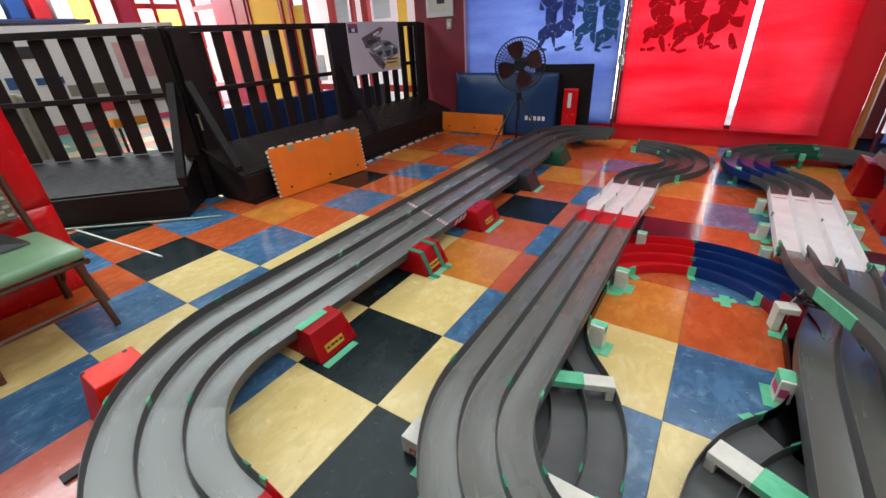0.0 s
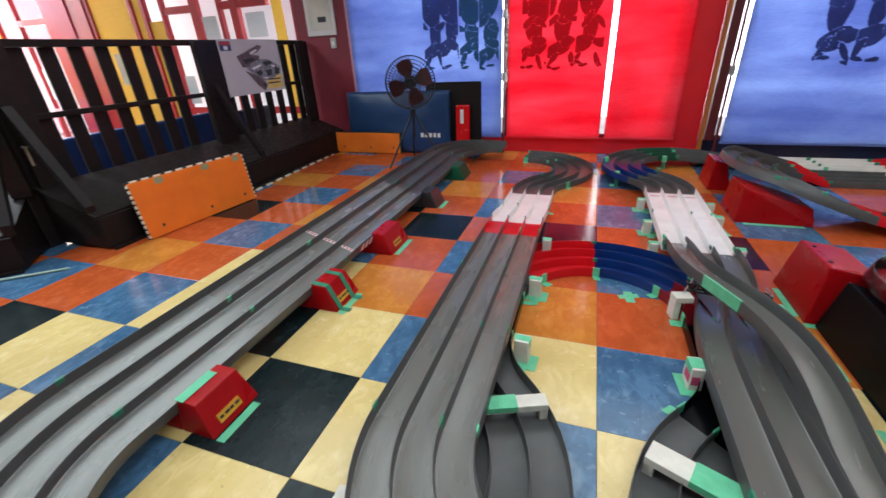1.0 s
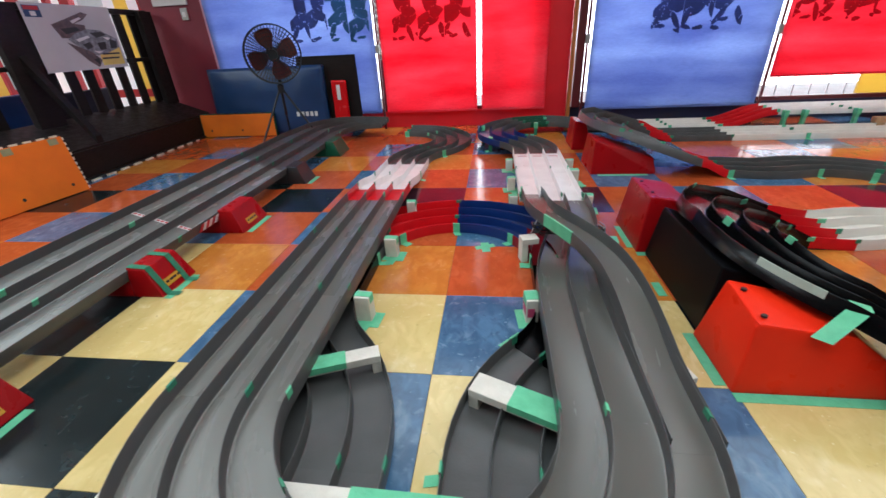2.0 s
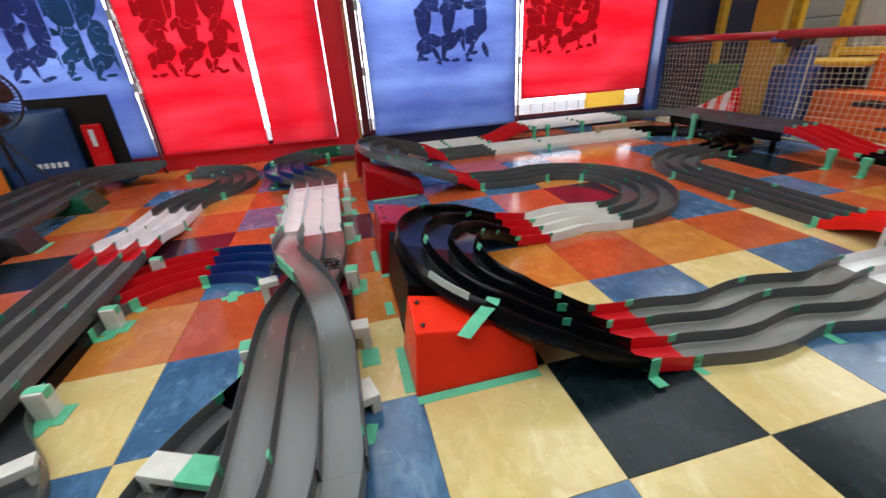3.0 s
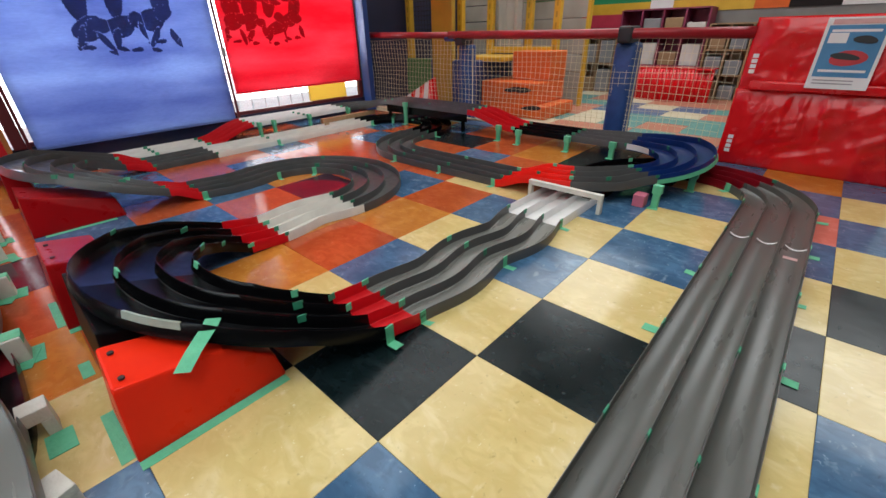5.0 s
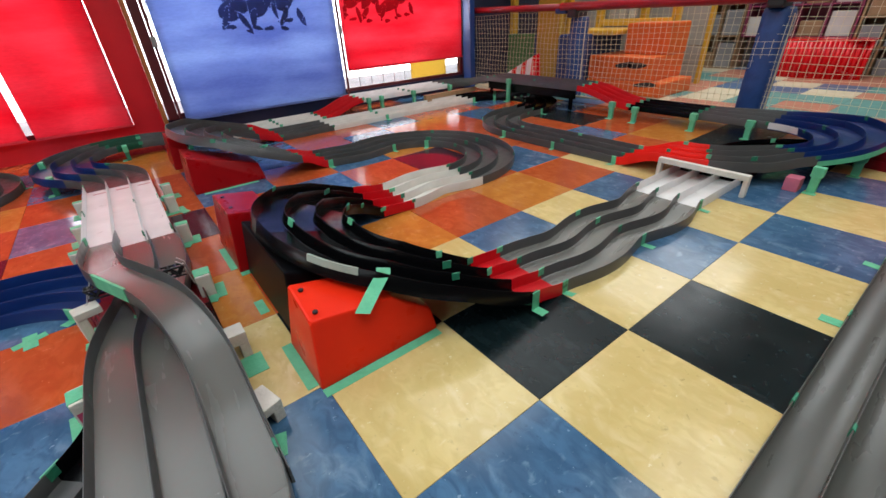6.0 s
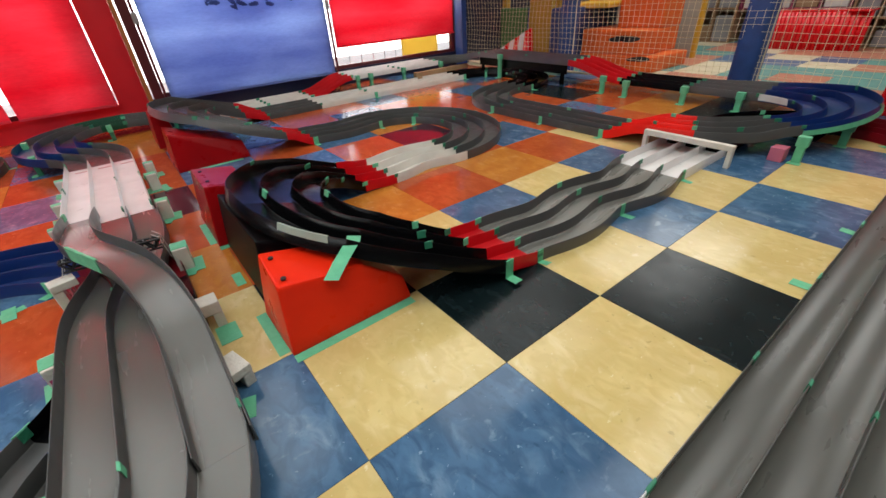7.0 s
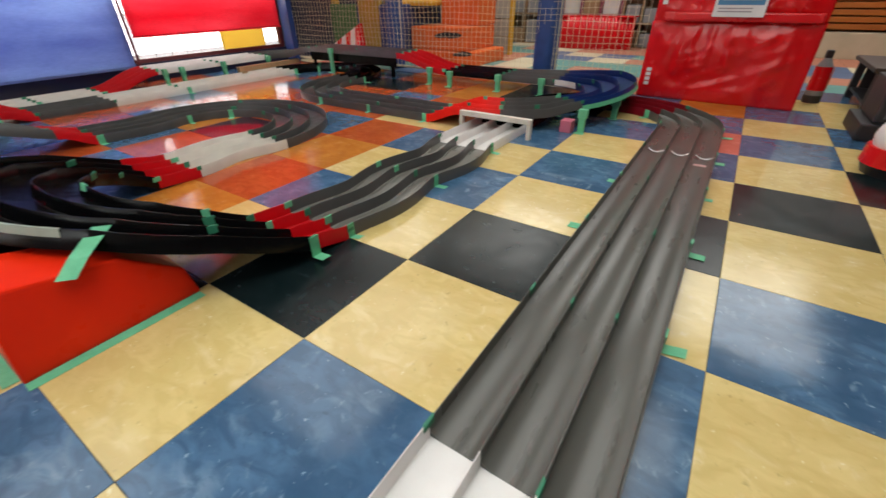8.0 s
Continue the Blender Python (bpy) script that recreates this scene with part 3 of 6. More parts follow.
for wi, (x0, x1, mids) in enumerate(((-3.05, 0.70, (-1.1, 0.2)), (1.06, 4.88, (2.97,)))):
    w = thing("window_%d" % (wi + 1), "wide window with wine red frame behind roller blinds", "window", kind="structure")
    bm = bmesh.new()
    for x in (x0 + 0.02, *mids, x1 - 0.02):
        box(bm, x - 0.025, x + 0.025, YB + 0.06, YB + 0.12, 0.21, 2.5)
    box(bm, x0, x1, YB + 0.063, YB + 0.117, 0.18, 0.22)
    part("window_frame", bm, FRAME, w)
    xs = [x0, *mids, x1]
    for a, b in zip(xs, xs[1:]):
        p = part("pane", boxbm(a + 0.045, b - 0.045, YB + 0.085, YB + 0.091, 0.222, 2.498), GLASS, w)
        p.visible_shadow = False
solid("trim", boxbm(1.05, 1.135, YB - 0.02, YB + 0.05, 0.18, 2.6, bevel=0.004), FRAME, "dark wine red trim strip beside the blinds", "trim", kind="structure")
solid("trim", boxbm(1.0, 1.035, YB - 0.03, YB + 0.05, 0, 2.6, bevel=0.004), ORANGEWOOD, "orange-brown wooden trim strip beside the blinds", "trim", kind="structure")
solid("trim", boxbm(-3.085, -3.05, YB + 0.0, YB + 0.05, 0, 2.6, bevel=0.004), PINK, "pale pink window trim beside the blue blind", "trim", kind="structure")

# the pale tone paints uneven daylight from outside into the blind colour
SHADE_RED = sheer("blind_red", (0.74, 0.03, 0.08), pale=(0.82, 0.16, 0.21))
SHADE_BLUE = sheer("blind_blue", (0.21, 0.26, 0.49), pale=(0.37, 0.45, 0.67))
BARM = mat("blind_bar", (0.5, 0.48, 0.45), 0.4, metal=0.6)
PRINT = {"red": sheer("print_dark_red", (0.34, 0.01, 0.035)), "blue": sheer("print_navy", (0.085, 0.1, 0.2)), "green": sheer("print_green", (0.06, 0.15, 0.19))}


def blob(bm, x, z, rx, rz, turn, y, n=14, lump=0.12):
    """A flat rounded patch of print."""
    c, s = math.cos(turn), math.sin(turn)
    ring = []
    ph = random.uniform(0, 6.28)
    for i in range(n):
        a = 2 * math.pi * i / n
        k = 1 + lump * math.sin(2 * a + ph) + lump * 0.6 * math.sin(3 * a + 2 * ph)
        u, v = rx * k * math.cos(a), rz * k * math.sin(a)
        ring.append((x + c * u - s * v, z + s * u + c * v))
    lo = [bm.verts.new((p[0], y, p[1])) for p in ring]
    hi = [bm.verts.new((p[0], y + 0.0012, p[1])) for p in ring]
    bm.faces.new(lo)
    bm.faces.new(hi[::-1])
    for i in range(n):
        bm.faces.new((lo[i], hi[i], hi[(i + 1) % n], lo[(i + 1) % n]))


def print_cluster(parent, x, z, width, height, material, seed, y):
    """Plain dark rounded shapes printed side by side, parted by thin pale lines: laid out on a fine grid as one film."""
    random.seed(seed)
    n = max(1, round(width / 0.27))
    step = 0.007
    for k in range(n):
        cx, foot = x + width * (k + 0.5) / n, z - height / 2 + random.uniform(-0.03, 0.03)
        h = height / 0.62
        shapes = []
        for ox, oz, rx, rz, a in ((0.0, 0.36, 0.085, 0.17, random.uniform(-0.2, 0.2)), (0.02, 0.6, 0.12, 0.2, random.uniform(-0.3, 0.3)), (-0.11, 0.62, 0.07, 0.12, random.uniform(-0.5, 0.5)), (-0.03, 0.17, 0.13, 0.075, random.uniform(0.1, 0.6)),
                                  (0.07, 0.2, 0.08, 0.055, random.uniform(-0.5, 0.0)), (-0.08, 0.43, 0.09, 0.035, random.uniform(-0.5, 0.9)), (0.08, 0.4, 0.08, 0.03, random.uniform(-0.9, 0.5)),
                                  (-0.1, 0.08, 0.032, 0.085, random.uniform(-0.7, -0.3)), (0.09, 0.07, 0.03, 0.085, random.uniform(0.2, 0.7)), (-0.13, 0.01, 0.055, 0.02, -0.2), (0.15, 0.0, 0.055, 0.02, -0.3), (-0.02, 0.0, 0.05, 0.02, 0.1)):
            shapes.append((cx + ox + random.uniform(-0.045, 0.045), foot + (oz + random.uniform(-0.04, 0.04)) * h, rx, rz * h, math.cos(a), math.sin(a), random.uniform(0, 6.28)))
        bm = bmesh.new()
        corner = {}
        nx, nz = int(0.56 / step), int((height + 0.3) / step)

        def vert(i, j):
            if (i, j) not in corner:
                corner[(i, j)] = bm.verts.new((cx - 0.28 + i * step, y, foot - 0.06 + j * step))
            return corner[(i, j)]
        for i in range(nx):
            for j in range(nz):
                px, pz = cx - 0.28 + (i + 0.5) * step, foot - 0.06 + (j + 0.5) * step
                top = None
                for sx, sz, rx, rz, c, s_, ph in shapes:
                    u, v = ((px - sx) * c + (pz - sz) * s_) / rx, ((pz - sz) * c - (px - sx) * s_) / rz
                    ang = math.atan2(v, u)
                    r = math.hypot(u, v) / (1 + 0.12 * math.sin(2 * ang + ph) + 0.07 * math.sin(3 * ang - ph))
                    if r < 1.0:
                        top = (r, min(rx, rz))
                if top and abs(px - cx) < width / n / 2 - 0.003 and (1 - top[0]) * top[1] > 0.002:
                    bm.faces.new((vert(i, j), vert(i + 1, j), vert(i + 1, j + 1), vert(i, j + 1)))
        ob = part("print", bm, PRINT[material], parent, "dark printed rounded shape")
        ob["kind"] = "stuff"


def blind(x0, x1, z0, shade, word, prints):
    b = thing("roller_blind", word + " translucent roller blind glowing with daylight", "blind", group="roller blinds")
    ph = x0 * 3

    def bend(u, v):
        return 0.006 * math.sin(u * 5 + ph) + 0.004 * math.sin(u * 17 + v * 3 + ph) + 0.004 * math.sin(v * 9 + u * 2)
    fabric = part("fabric", sheetbm(x0, x1, z0, 2.5, 24, 20, 0.0012, bend), shade, b, smooth=True)
    fabric.location.y = YB - 0.04
    part("cassette", boxbm(x0, x1, YB - 0.07, YB + 0.049, 2.5, 2.58, bevel=0.006), BARM, b)
    part("bottom_bar", boxbm(x0, x1, YB - 0.052, YB - 0.026, z0 - 0.016, z0 + 0.004, bevel=0.004), shade, b)
    for a in prints:
        print_cluster(b, *a, y=YB - 0.06)
    return b


blind(-3.03, -1.128, 0.2, SHADE_BLUE, "violet blue", [(-2.05, 1.31, 0.42, 0.62, "blue", 3), (-1.62, 1.3, 0.46, 0.6, "green", 5)])
blind(-1.06, -0.005, 0.2, SHADE_RED, "bright red", [(-0.92, 1.3, 0.86, 0.62, "red", 8)])
blind(0.047, 0.75, 0.2, SHADE_RED, "bright red", [])
blind(1.19, 2.95, 0.17, SHADE_BLUE, "violet blue", [(1.75, 1.3, 0.85, 0.75, "blue", 11)])
blind(3.02, 4.80, 0.44, SHADE_RED, "half-raised bright red", [(3.05, 1.28, 0.95, 0.6, "red", 13)])
# bead chains hanging in the gaps between blinds
random.seed(31)
for gx, z0_ in ((0.022, 0.9), (-1.082, 0.75), (1.175, 1.0)):
    bm = bmesh.new()
    for off in (-0.009, 0.009):
        rod(bm, (gx + off, YB - 0.03, z0_), (gx + off, YB - 0.03, 2.5), 0.0022, seg=5)
        for k in range(26):
            zz = z0_ + (2.5 - z0_) * random.random()
            box(bm, gx + off - 0.006, gx + off + 0.006, YB - 0.036, YB - 0.024, zz, zz + random.uniform(0.008, 0.03))
    chain = solid("blind_chain", bm, BARM, "thin knotted blind chain hanging beside a blind", "blind chain", group="blind chains")
# thin metal guide rods beside the blinds
for gx in (-1.1, 1.15, 2.985):
    solid("blind_rail", boxbm(gx - 0.012, gx + 0.012, YB - 0.05, YB - 0.03, 0.0, 2.5, bevel=0.002), FRAME, "dark wine red blind guide rail between blinds", "rail")
    for z in (0.82, 1.45):
        solid("rail_clip", boxbm(gx - 0.022, gx + 0.022, YB - 0.062, YB - 0.028, z, z + 0.09, bevel=0.004), BARM, "small grey clip on the blind guide rail", "clip", group="rail clips")

# what shows below the raised blind: a white outside fence with a yellow board
OUT = mat("outside_white", (0.85, 0.86, 0.86), 0.7)
YEL = mat("board_yellow", (0.85, 0.62, 0.16), 0.6)
YELSHEET = sheer("sheet_yellow", (0.85, 0.66, 0.22), 0.8)
solid("ground", boxbm(-12, 16, 3.76, 9, -0.14, -0.02), mat("paving", (0.5, 0.49, 0.47), 0.9, scale=3), "pale paved ground outside the windows", "ground", kind="structure")
solid("backdrop", boxbm(-4.0, 8.0, 6.5, 6.52, -0.1, 3.0), glow("daylight_far", (1.0, 0.99, 0.97), 3.6), "bright daylight outside the windows", "backdrop", kind="structure")
rail = thing("outside_railing", "thin white metal railing with hoops outside the window", "railing")
bm = bmesh.new()
for z in (0.1, 0.62):
    rod(bm, (2.6, 3.95, z), (4.2, 3.95, z), 0.008, seg=8)
part("rail", bm, OUT, rail)
for k in range(9):
    part("post", rodbm((2.65 + k * 0.18, 3.95, 0.0), (2.65 + k * 0.18, 3.95, 0.62), 0.006, seg=8), OUT, rail)
solid("yellow_board", boxbm(4.2, 4.82, 3.93, 3.96, -0.02, 0.75, bevel=0.004), YELSHEET, "pale yellow board standing outside the window", "board")
# ---------------------------------------------------------------- benches and fence along the near side
BROWN = mat("wood_dark_brown", (0.013, 0.0085, 0.008), 0.42, (0.0085, 0.0055, 0.0052), 8, 0.12, 35, stretch=(1, 1, 4), rough2=0.6, fleck=(0.035, 0.023, 0.02), fleck_scale=20, fleck_at=0.7, spec=0.25)


def platform(name, x0, y0, x1, y1, deep, label):
    """A low platform along the line from (x0, y0) to (x1, y1), sloping up to its back on the left of that line."""
    d = Vector((x1 - x0, y1 - y0))
    length = d.length
    ang = math.atan2(d.y, d.x)
    t = thing(name, label, "platform", Matrix.Translation((x0, y0, 0)) @ Matrix.Rotation(ang, 4, "Z"))
    part("body", prismbm([(0.0, 0.02), (0.0, 0.235), (deep, 0.42), (deep, 0.02)], "x", 0, length), BROWN, t)
    part("top_board", prismbm([(-0.015, 0.236), (-0.015, 0.255), (deep, 0.44), (deep, 0.421)], "x", -0.01, length + 0.01), BROWN, t)
    part("kick_board", boxbm(0.01, length - 0.01, 0.012, 0.03, 0, 0.022), BROWN, t)
    return t, length


def fence(x0, y0, x1, y1, zlow, slats, posts, braces, label, half=0.052, out=0.49):
    """Slats at the given places along the line; wide posts (place, width); braces slope down to the platform's front edge."""
    d = Vector((x1 - x0, y1 - y0))
    L_ = d.length
    t = thing("fence", label, "fence", Matrix.Translation((x0, y0, 0)) @ Matrix.Rotation(math.atan2(d.y, d.x), 4, "Z"))
    part("top_rail", boxbm(0, L_, -0.035, 0.035, 1.325, 1.375, bevel=0.005), BROWN, t)
    part("middle_rail", boxbm(0, L_, -0.03, 0.0, 0.865, 0.905, bevel=0.004), BROWN, t)
    for x in slats:
        part("slat", boxbm(x - half, x + half, 0.002, 0.022, zlow, 1.324, bevel=0.003), BROWN, t)
    for x, w in posts:
        part("post", boxbm(x - w / 2, x + w / 2, -0.1, -0.036, zlow - 0.04, 1.36, bevel=0.006), BROWN, t)
    for x in braces:
        bm = bmesh.new()
        prism(bm, [(-0.1, 0.86), (-0.1, 0.98), (-out, 0.32), (-out, 0.25)], "x", x - 0.03, x + 0.03)
        part("brace", bm, BROWN, t)
    return t


platform("platform_bench", -3.32, 3.5, -3.255, 0.185, -0.52, "long dark brown wooden platform with sloping top")
platform("platform_bench", -3.514, -0.189, -5.154, -1.80, -0.56, "dark brown wooden platform at an angle beside benches")
fence(-3.82, 0.17, -3.78, 3.52, 0.43, [0.27 + 0.19 * k for k in range(7)] + [1.99 + 0.195 * k for k in range(7)], ((0.1, 0.16), (1.74, 0.24), (3.25, 0.18)), (0.04, 1.74), "dark brown wooden slat fence on the platform")
fence(-5.564, -1.524, -3.853, 0.156, 0.43, [2.161 - 0.2 * k for k in range(11)], ((2.4, 0.12),), (2.41,), "dark brown wooden slat fence at an angle")

solid("corner_post", boxbm(-3.96, -3.775, 0.1, 0.2, 0.0, 1.36, bevel=0.006), BROWN, "dark brown wooden post between two fences", "post")
hasp = thing("metal_hasp", "pale metal hasp on the dark wooden brace", "hasp")
part("plate", boxbm(-3.672, -3.645, 0.172, 0.178, 0.6, 0.73, bevel=0.002), mat("brass_pale", (0.6, 0.55, 0.42), 0.35, metal=0.7), hasp)
part("knuckle", rodbm((-3.68, 0.172, 0.725), (-3.635, 0.172, 0.725), 0.008, seg=8), mat("brass_pale", (0.6, 0.55, 0.42), 0.35, metal=0.7), hasp)
# jigsaw edging along the platform's foot
edging = thing("foam_edging", "black and cream jigsaw foam strip along the platform", "foam mat", Matrix.Translation((-3.2, 1.38, 0)) @ Matrix.Rotation(radians(93.5), 4, "Z"))
part("strip", boxbm(0, 1.85, 0.0, 0.035, 0.0, 0.014, bevel=0.002), mat("foam_black", (0.012, 0.012, 0.013), 0.7), edging)
for k in range(11):
    part("tooth", boxbm(0.03 + k * 0.165, 0.12 + k * 0.165, -0.024, -0.0005, 0.0, 0.014, bevel=0.002), mat("foam_cream", (0.75, 0.66, 0.52), 0.6), edging, "cream tooth")

# ---------------------------------------------------------------- glazed walls beyond the fence
DAY = glow("daylight_backdrop", (0.95, 0.98, 1.0), 0.2)
REDFRAME = mat("frame_red", (0.45, 0.015, 0.02), 0.4, (0.36, 0.012, 0.016), 6, 0.05, 60)
MAGENTA = mat("pillar_pink", (0.5, 0.03, 0.1), 0.5, (0.42, 0.025, 0.08), 4, 0.05, 60)
BLUEPAD = mat("pad_blue", (0.012, 0.05, 0.19), 0.45, (0.008, 0.036, 0.14), 8, 0.25, 30)
# the wall behind the fence's end: red frames, yellow panels, bright glass
glazed = thing("window_3", "glazed front with red frames and yellow panels", "window", kind="structure")
for xa, w in ((-9.42, 0.07), (-8.66, 0.1), (-7.62, 0.06), (-6.72, 0.08), (-6.48, 0.07), (-6.12, 0.05), (-5.52, 0.13), (-5.08, 0.05), (-4.82, 0.13), (-3.885, 0.03)):
    part("window_frame", boxbm(xa - w / 2, xa + w / 2, YB + 0.06, YB + 0.14, 0.0, 2.5, bevel=0.004), REDFRAME, glazed)
for xa, xb, za in ((-9.38, -8.72, 0.5), (-9.38, -8.72, 1.9), (-6.09, -5.6, 1.86), (-5.05, -4.9, 1.86), (-4.75, -4.28, 1.86), (-9.38, -8.72, 2.46), (-7.58, -6.77, 2.26), (-6.09, -3.94, 2.46), (-6.09, -5.6, 0.5), (-4.75, -3.95, 0.5)):
    part("window_frame", boxbm(xa, xb, YB + 0.064, YB + 0.136, za - 0.045, za + 0.045), REDFRAME, glazed)
part("pillar", boxbm(-8.6, -8.02, YB + 0.02, YB + 0.16, 0, 2.5, bevel=0.01), MAGENTA, glazed)
part("pillar", boxbm(-8.015, -7.66, YB + 0.04, YB + 0.16, 0, 2.5, bevel=0.01), REDFRAME, glazed)
for xa, xb, za, zb in ((-7.58, -6.77, 0.04, 2.2), (-6.67, -6.52, 0.04, 2.48), (-6.44, -6.15, 0.04, 1.75), (-4.22, -4.06, 0.04, 2.4)):
    part("panel", boxbm(xa, xb, YB + 0.09, YB + 0.105, za, zb), YELSHEET, glazed, "yellow panel")
for xa, xb, za, zb in ((-7.4, -7.12, 0.9, 1.36), (-5.42, -5.16, 1.35, 1.75), (-6.05, -5.85, 0.6, 1.0), (-4.66, -4.34, 1.45, 1.75), (-9.3, -8.95, 0.7, 1.2)):
    part("notice", boxbm(xa, xb, YB + 0.075, YB + 0.0785, za, zb), sheer("notice_paper", (0.68, 0.72, 0.73), 0.6, pale=(0.8, 0.82, 0.82)), glazed, "pale paper notice")
solid("backdrop", boxbm(-10.6, -3.6, YB + 1.2, YB + 1.22, -0.1, 3.0), DAY, "bright daylight outside the glass", "backdrop", kind="structure")
# the far wall with doors
west = thing("window_4", "glazed doors with red frames, pink pillars and yellow panels", "window", kind="structure")
XW = -9.5
for ya, yb, m_ in ((0.2, 1.34, WINE), (1.35, 1.56, BLUEPAD), (2.32, 2.56, MAGENTA)):
    part("pillar", boxbm(XW - 0.14, XW + 0.02, ya, yb, 0, 2.98, bevel=0.01), m_, west)
for ya in (1.6, 1.97, 2.28, 2.61, 2.94, 3.42):
    part("window_frame", boxbm(XW - 0.09, XW - 0.02, ya - 0.035, ya + 0.035, 0.0, 2.98, bevel=0.004), REDFRAME, west)
for ya, yb, za in ((1.64, 1.93, 0.5), (2.01, 2.24, 0.5), (2.65, 2.9, 0.5), (2.65, 2.9, 1.95), (2.98, 3.38, 1.95), (2.01, 2.24, 1.62), (1.64, 1.93, 2.1)):
    part("window_frame", boxbm(XW - 0.085, XW - 0.025, ya, yb, za - 0.045, za + 0.045), REDFRAME, west)
for ya, yb, za, zb in ((1.64, 1.93, 0.55, 2.05), (2.98, 3.38, 0.55, 1.9), (2.65, 2.9, 0.55, 1.4)):
    part("panel", boxbm(XW - 0.065, XW - 0.045, ya, yb, za, zb), YELSHEET, west, "yellow panel")
for ya, yb in ((1.64, 1.93), (2.01, 2.24), (2.65, 2.9), (2.98, 3.38)):
    part("kick_panel", boxbm(XW - 0.07, XW - 0.04, ya, yb, 0.0, 0.45), MAGENTA, west)
solid("backdrop", boxbm(XW - 1.2, XW - 1.18, -0.5, 5.6, -0.1, 3.2), DAY, "bright daylight outside the doors", "backdrop", kind="structure")
solid("wall_west", boxbm(XW - 0.16, XW - 0.02, -7.0, 0.19, 0, 3.0), WINE, "wine red painted wall beside the doors", "wall", kind="structure")

# a stack of coloured play blocks on a shelf, a banner, low seats
stack = thing("block_shelf", "dark shelf stacked with blue, red and white blocks", "shelf")
part("board", boxbm(-6.75, -6.2, -1.2, 0.62, 1.52, 1.56, bevel=0.004), NAVY, stack)
for k, yy in enumerate((-1.1, -0.45, 0.5)):
    part("leg", boxbm(-6.7, -6.64, yy, yy + 0.06, 0, 1.52), NAVY, stack)
for k in range(9):
    m_ = (BLUEPAD, REDFRAME, OUT)[k % 3]
    solid("play_block", boxbm(-6.7, -6.3, -1.15 + k * 0.19, -1.0 + k * 0.19, 1.561, 1.78 + 0.05 * (k % 2), bevel=0.015), m_, ("blue", "red", "white")[k % 3] + " foam play block standing on a shelf", "play block", group="play blocks")
PAPER = mat("paper_white", (0.75, 0.73, 0.72), 0.6, (0.66, 0.64, 0.63), 5)
PRINTG = mat("print_grey", (0.3, 0.28, 0.29), 0.6)
PRINTB = mat("print_blue", (0.02, 0.06, 0.16), 0.6)
PRINTK = mat("print_black", (0.02, 0.018, 0.02), 0.5)
PRINTR = mat("print_red", (0.5, 0.03, 0.04), 0.5)
PRINTP = mat("print_pink", (0.62, 0.35, 0.33), 0.6)
KHAKI = mat("cloth_khaki", (0.2, 0.17, 0.12), 0.8, (0.15, 0.13, 0.09), 10, 0.2, 60)
banner = thing("banner", "wide white printed banner hanging behind the fence", "banner", Matrix.Translation((-5.75, -1.35, 0)) @ Matrix.Rotation(radians(70), 4, "Z"))
part("cloth", boxbm(0, 2.35, 0, 0.003, 0.62, 1.46), sheer("banner_cloth", (0.7, 0.67, 0.65), 0.5), banner)
for xa, xb, za, zb, m_ in ((0.92, 1.02, 0.96, 1.06, PRINTB), (1.12, 1.32, 0.98, 1.04, PRINTB), (1.32, 1.7, 0.86, 0.96, KHAKI), (1.4, 1.42, 0.7, 1.35, PRINTG), (1.78, 2.2, 0.98, 1.3, PRINTP), (1.75, 2.3, 0.74, 0.86, KHAKI), (2.05, 2.33, 1.34, 1.39, PRINTK), (0.1, 0.7, 0.85, 1.3, PRINTP), (1.5, 1.7, 0.7, 0.8, PRINTR), (1.02, 1.3, 1.2, 1.3, PRINTK)):
    part("print", boxbm(xa, xb, -0.004, -0.001, za, zb), m_, banner)
for xx in (0.02, 2.33):
    part("pole", rodbm((xx, 0.012, 0), (xx, 0.012, 1.45), 0.015), BARM, banner)
solid("folded_cloth", hullbm([(-5.35, -0.75, 0), (-5.0, -0.55, 0), (-5.3, -0.4, 0), (-5.3, -0.7, 0.95), (-5.1, -0.55, 0.95), (-5.2, -0.45, 0.9)], 0.02), KHAKI, "khaki folded tarpaulin standing behind the fence", "tarpaulin")
stool = thing("stool", "low orange padded stool behind the fence", "stool", Matrix.Translation((-5.6, 0.35, 0)))
part("seat", boxbm(-0.25, 0.25, -0.2, 0.2, 0.5, 0.62, bevel=0.03), mat("vinyl_orange", (0.75, 0.25, 0.02), 0.4), stool)
for sx in (-0.2, 0.2):
    for sy in (-0.15, 0.15):
        part("leg", rodbm((sx, sy, 0), (sx, sy, 0.5), 0.015), PRINTK, stool)
solid("gym_pad", boxbm(-4.3, -4.22, 0.55, 2.35, 0.0, 0.66, bevel=0.02), BLUEPAD, "dark blue padded panel standing behind the fence", "gym pad")
solid("gym_pad", boxbm(-4.29, -4.21, 2.4, 3.2, 0.0, 0.62, bevel=0.02), NAVY, "dark navy padded panel standing behind the fence", "gym pad")
# poster on the fence
poster = thing("poster", "white poster with a dark racing car drawing", "poster", Matrix.Translation((-3.745, 0, 0)))
part("sheet", boxbm(0, 0.004, 2.1, 3.0, 0.83, 1.38), mat("poster_paper", (0.55, 0.53, 0.54), 0.5, (0.48, 0.46, 0.47), 3), poster)


def poster_patch(name, corners, depth, material):
    """A flat printed patch on the poster, corners as fractions across and down the sheet."""
    bm = bmesh.new()
    prism(bm, [(2.1 + 0.9 * u, 1.38 - 0.55 * v) for u, v in corners], "x", depth, depth + 0.0006)
    return part(name, bm, material, poster)


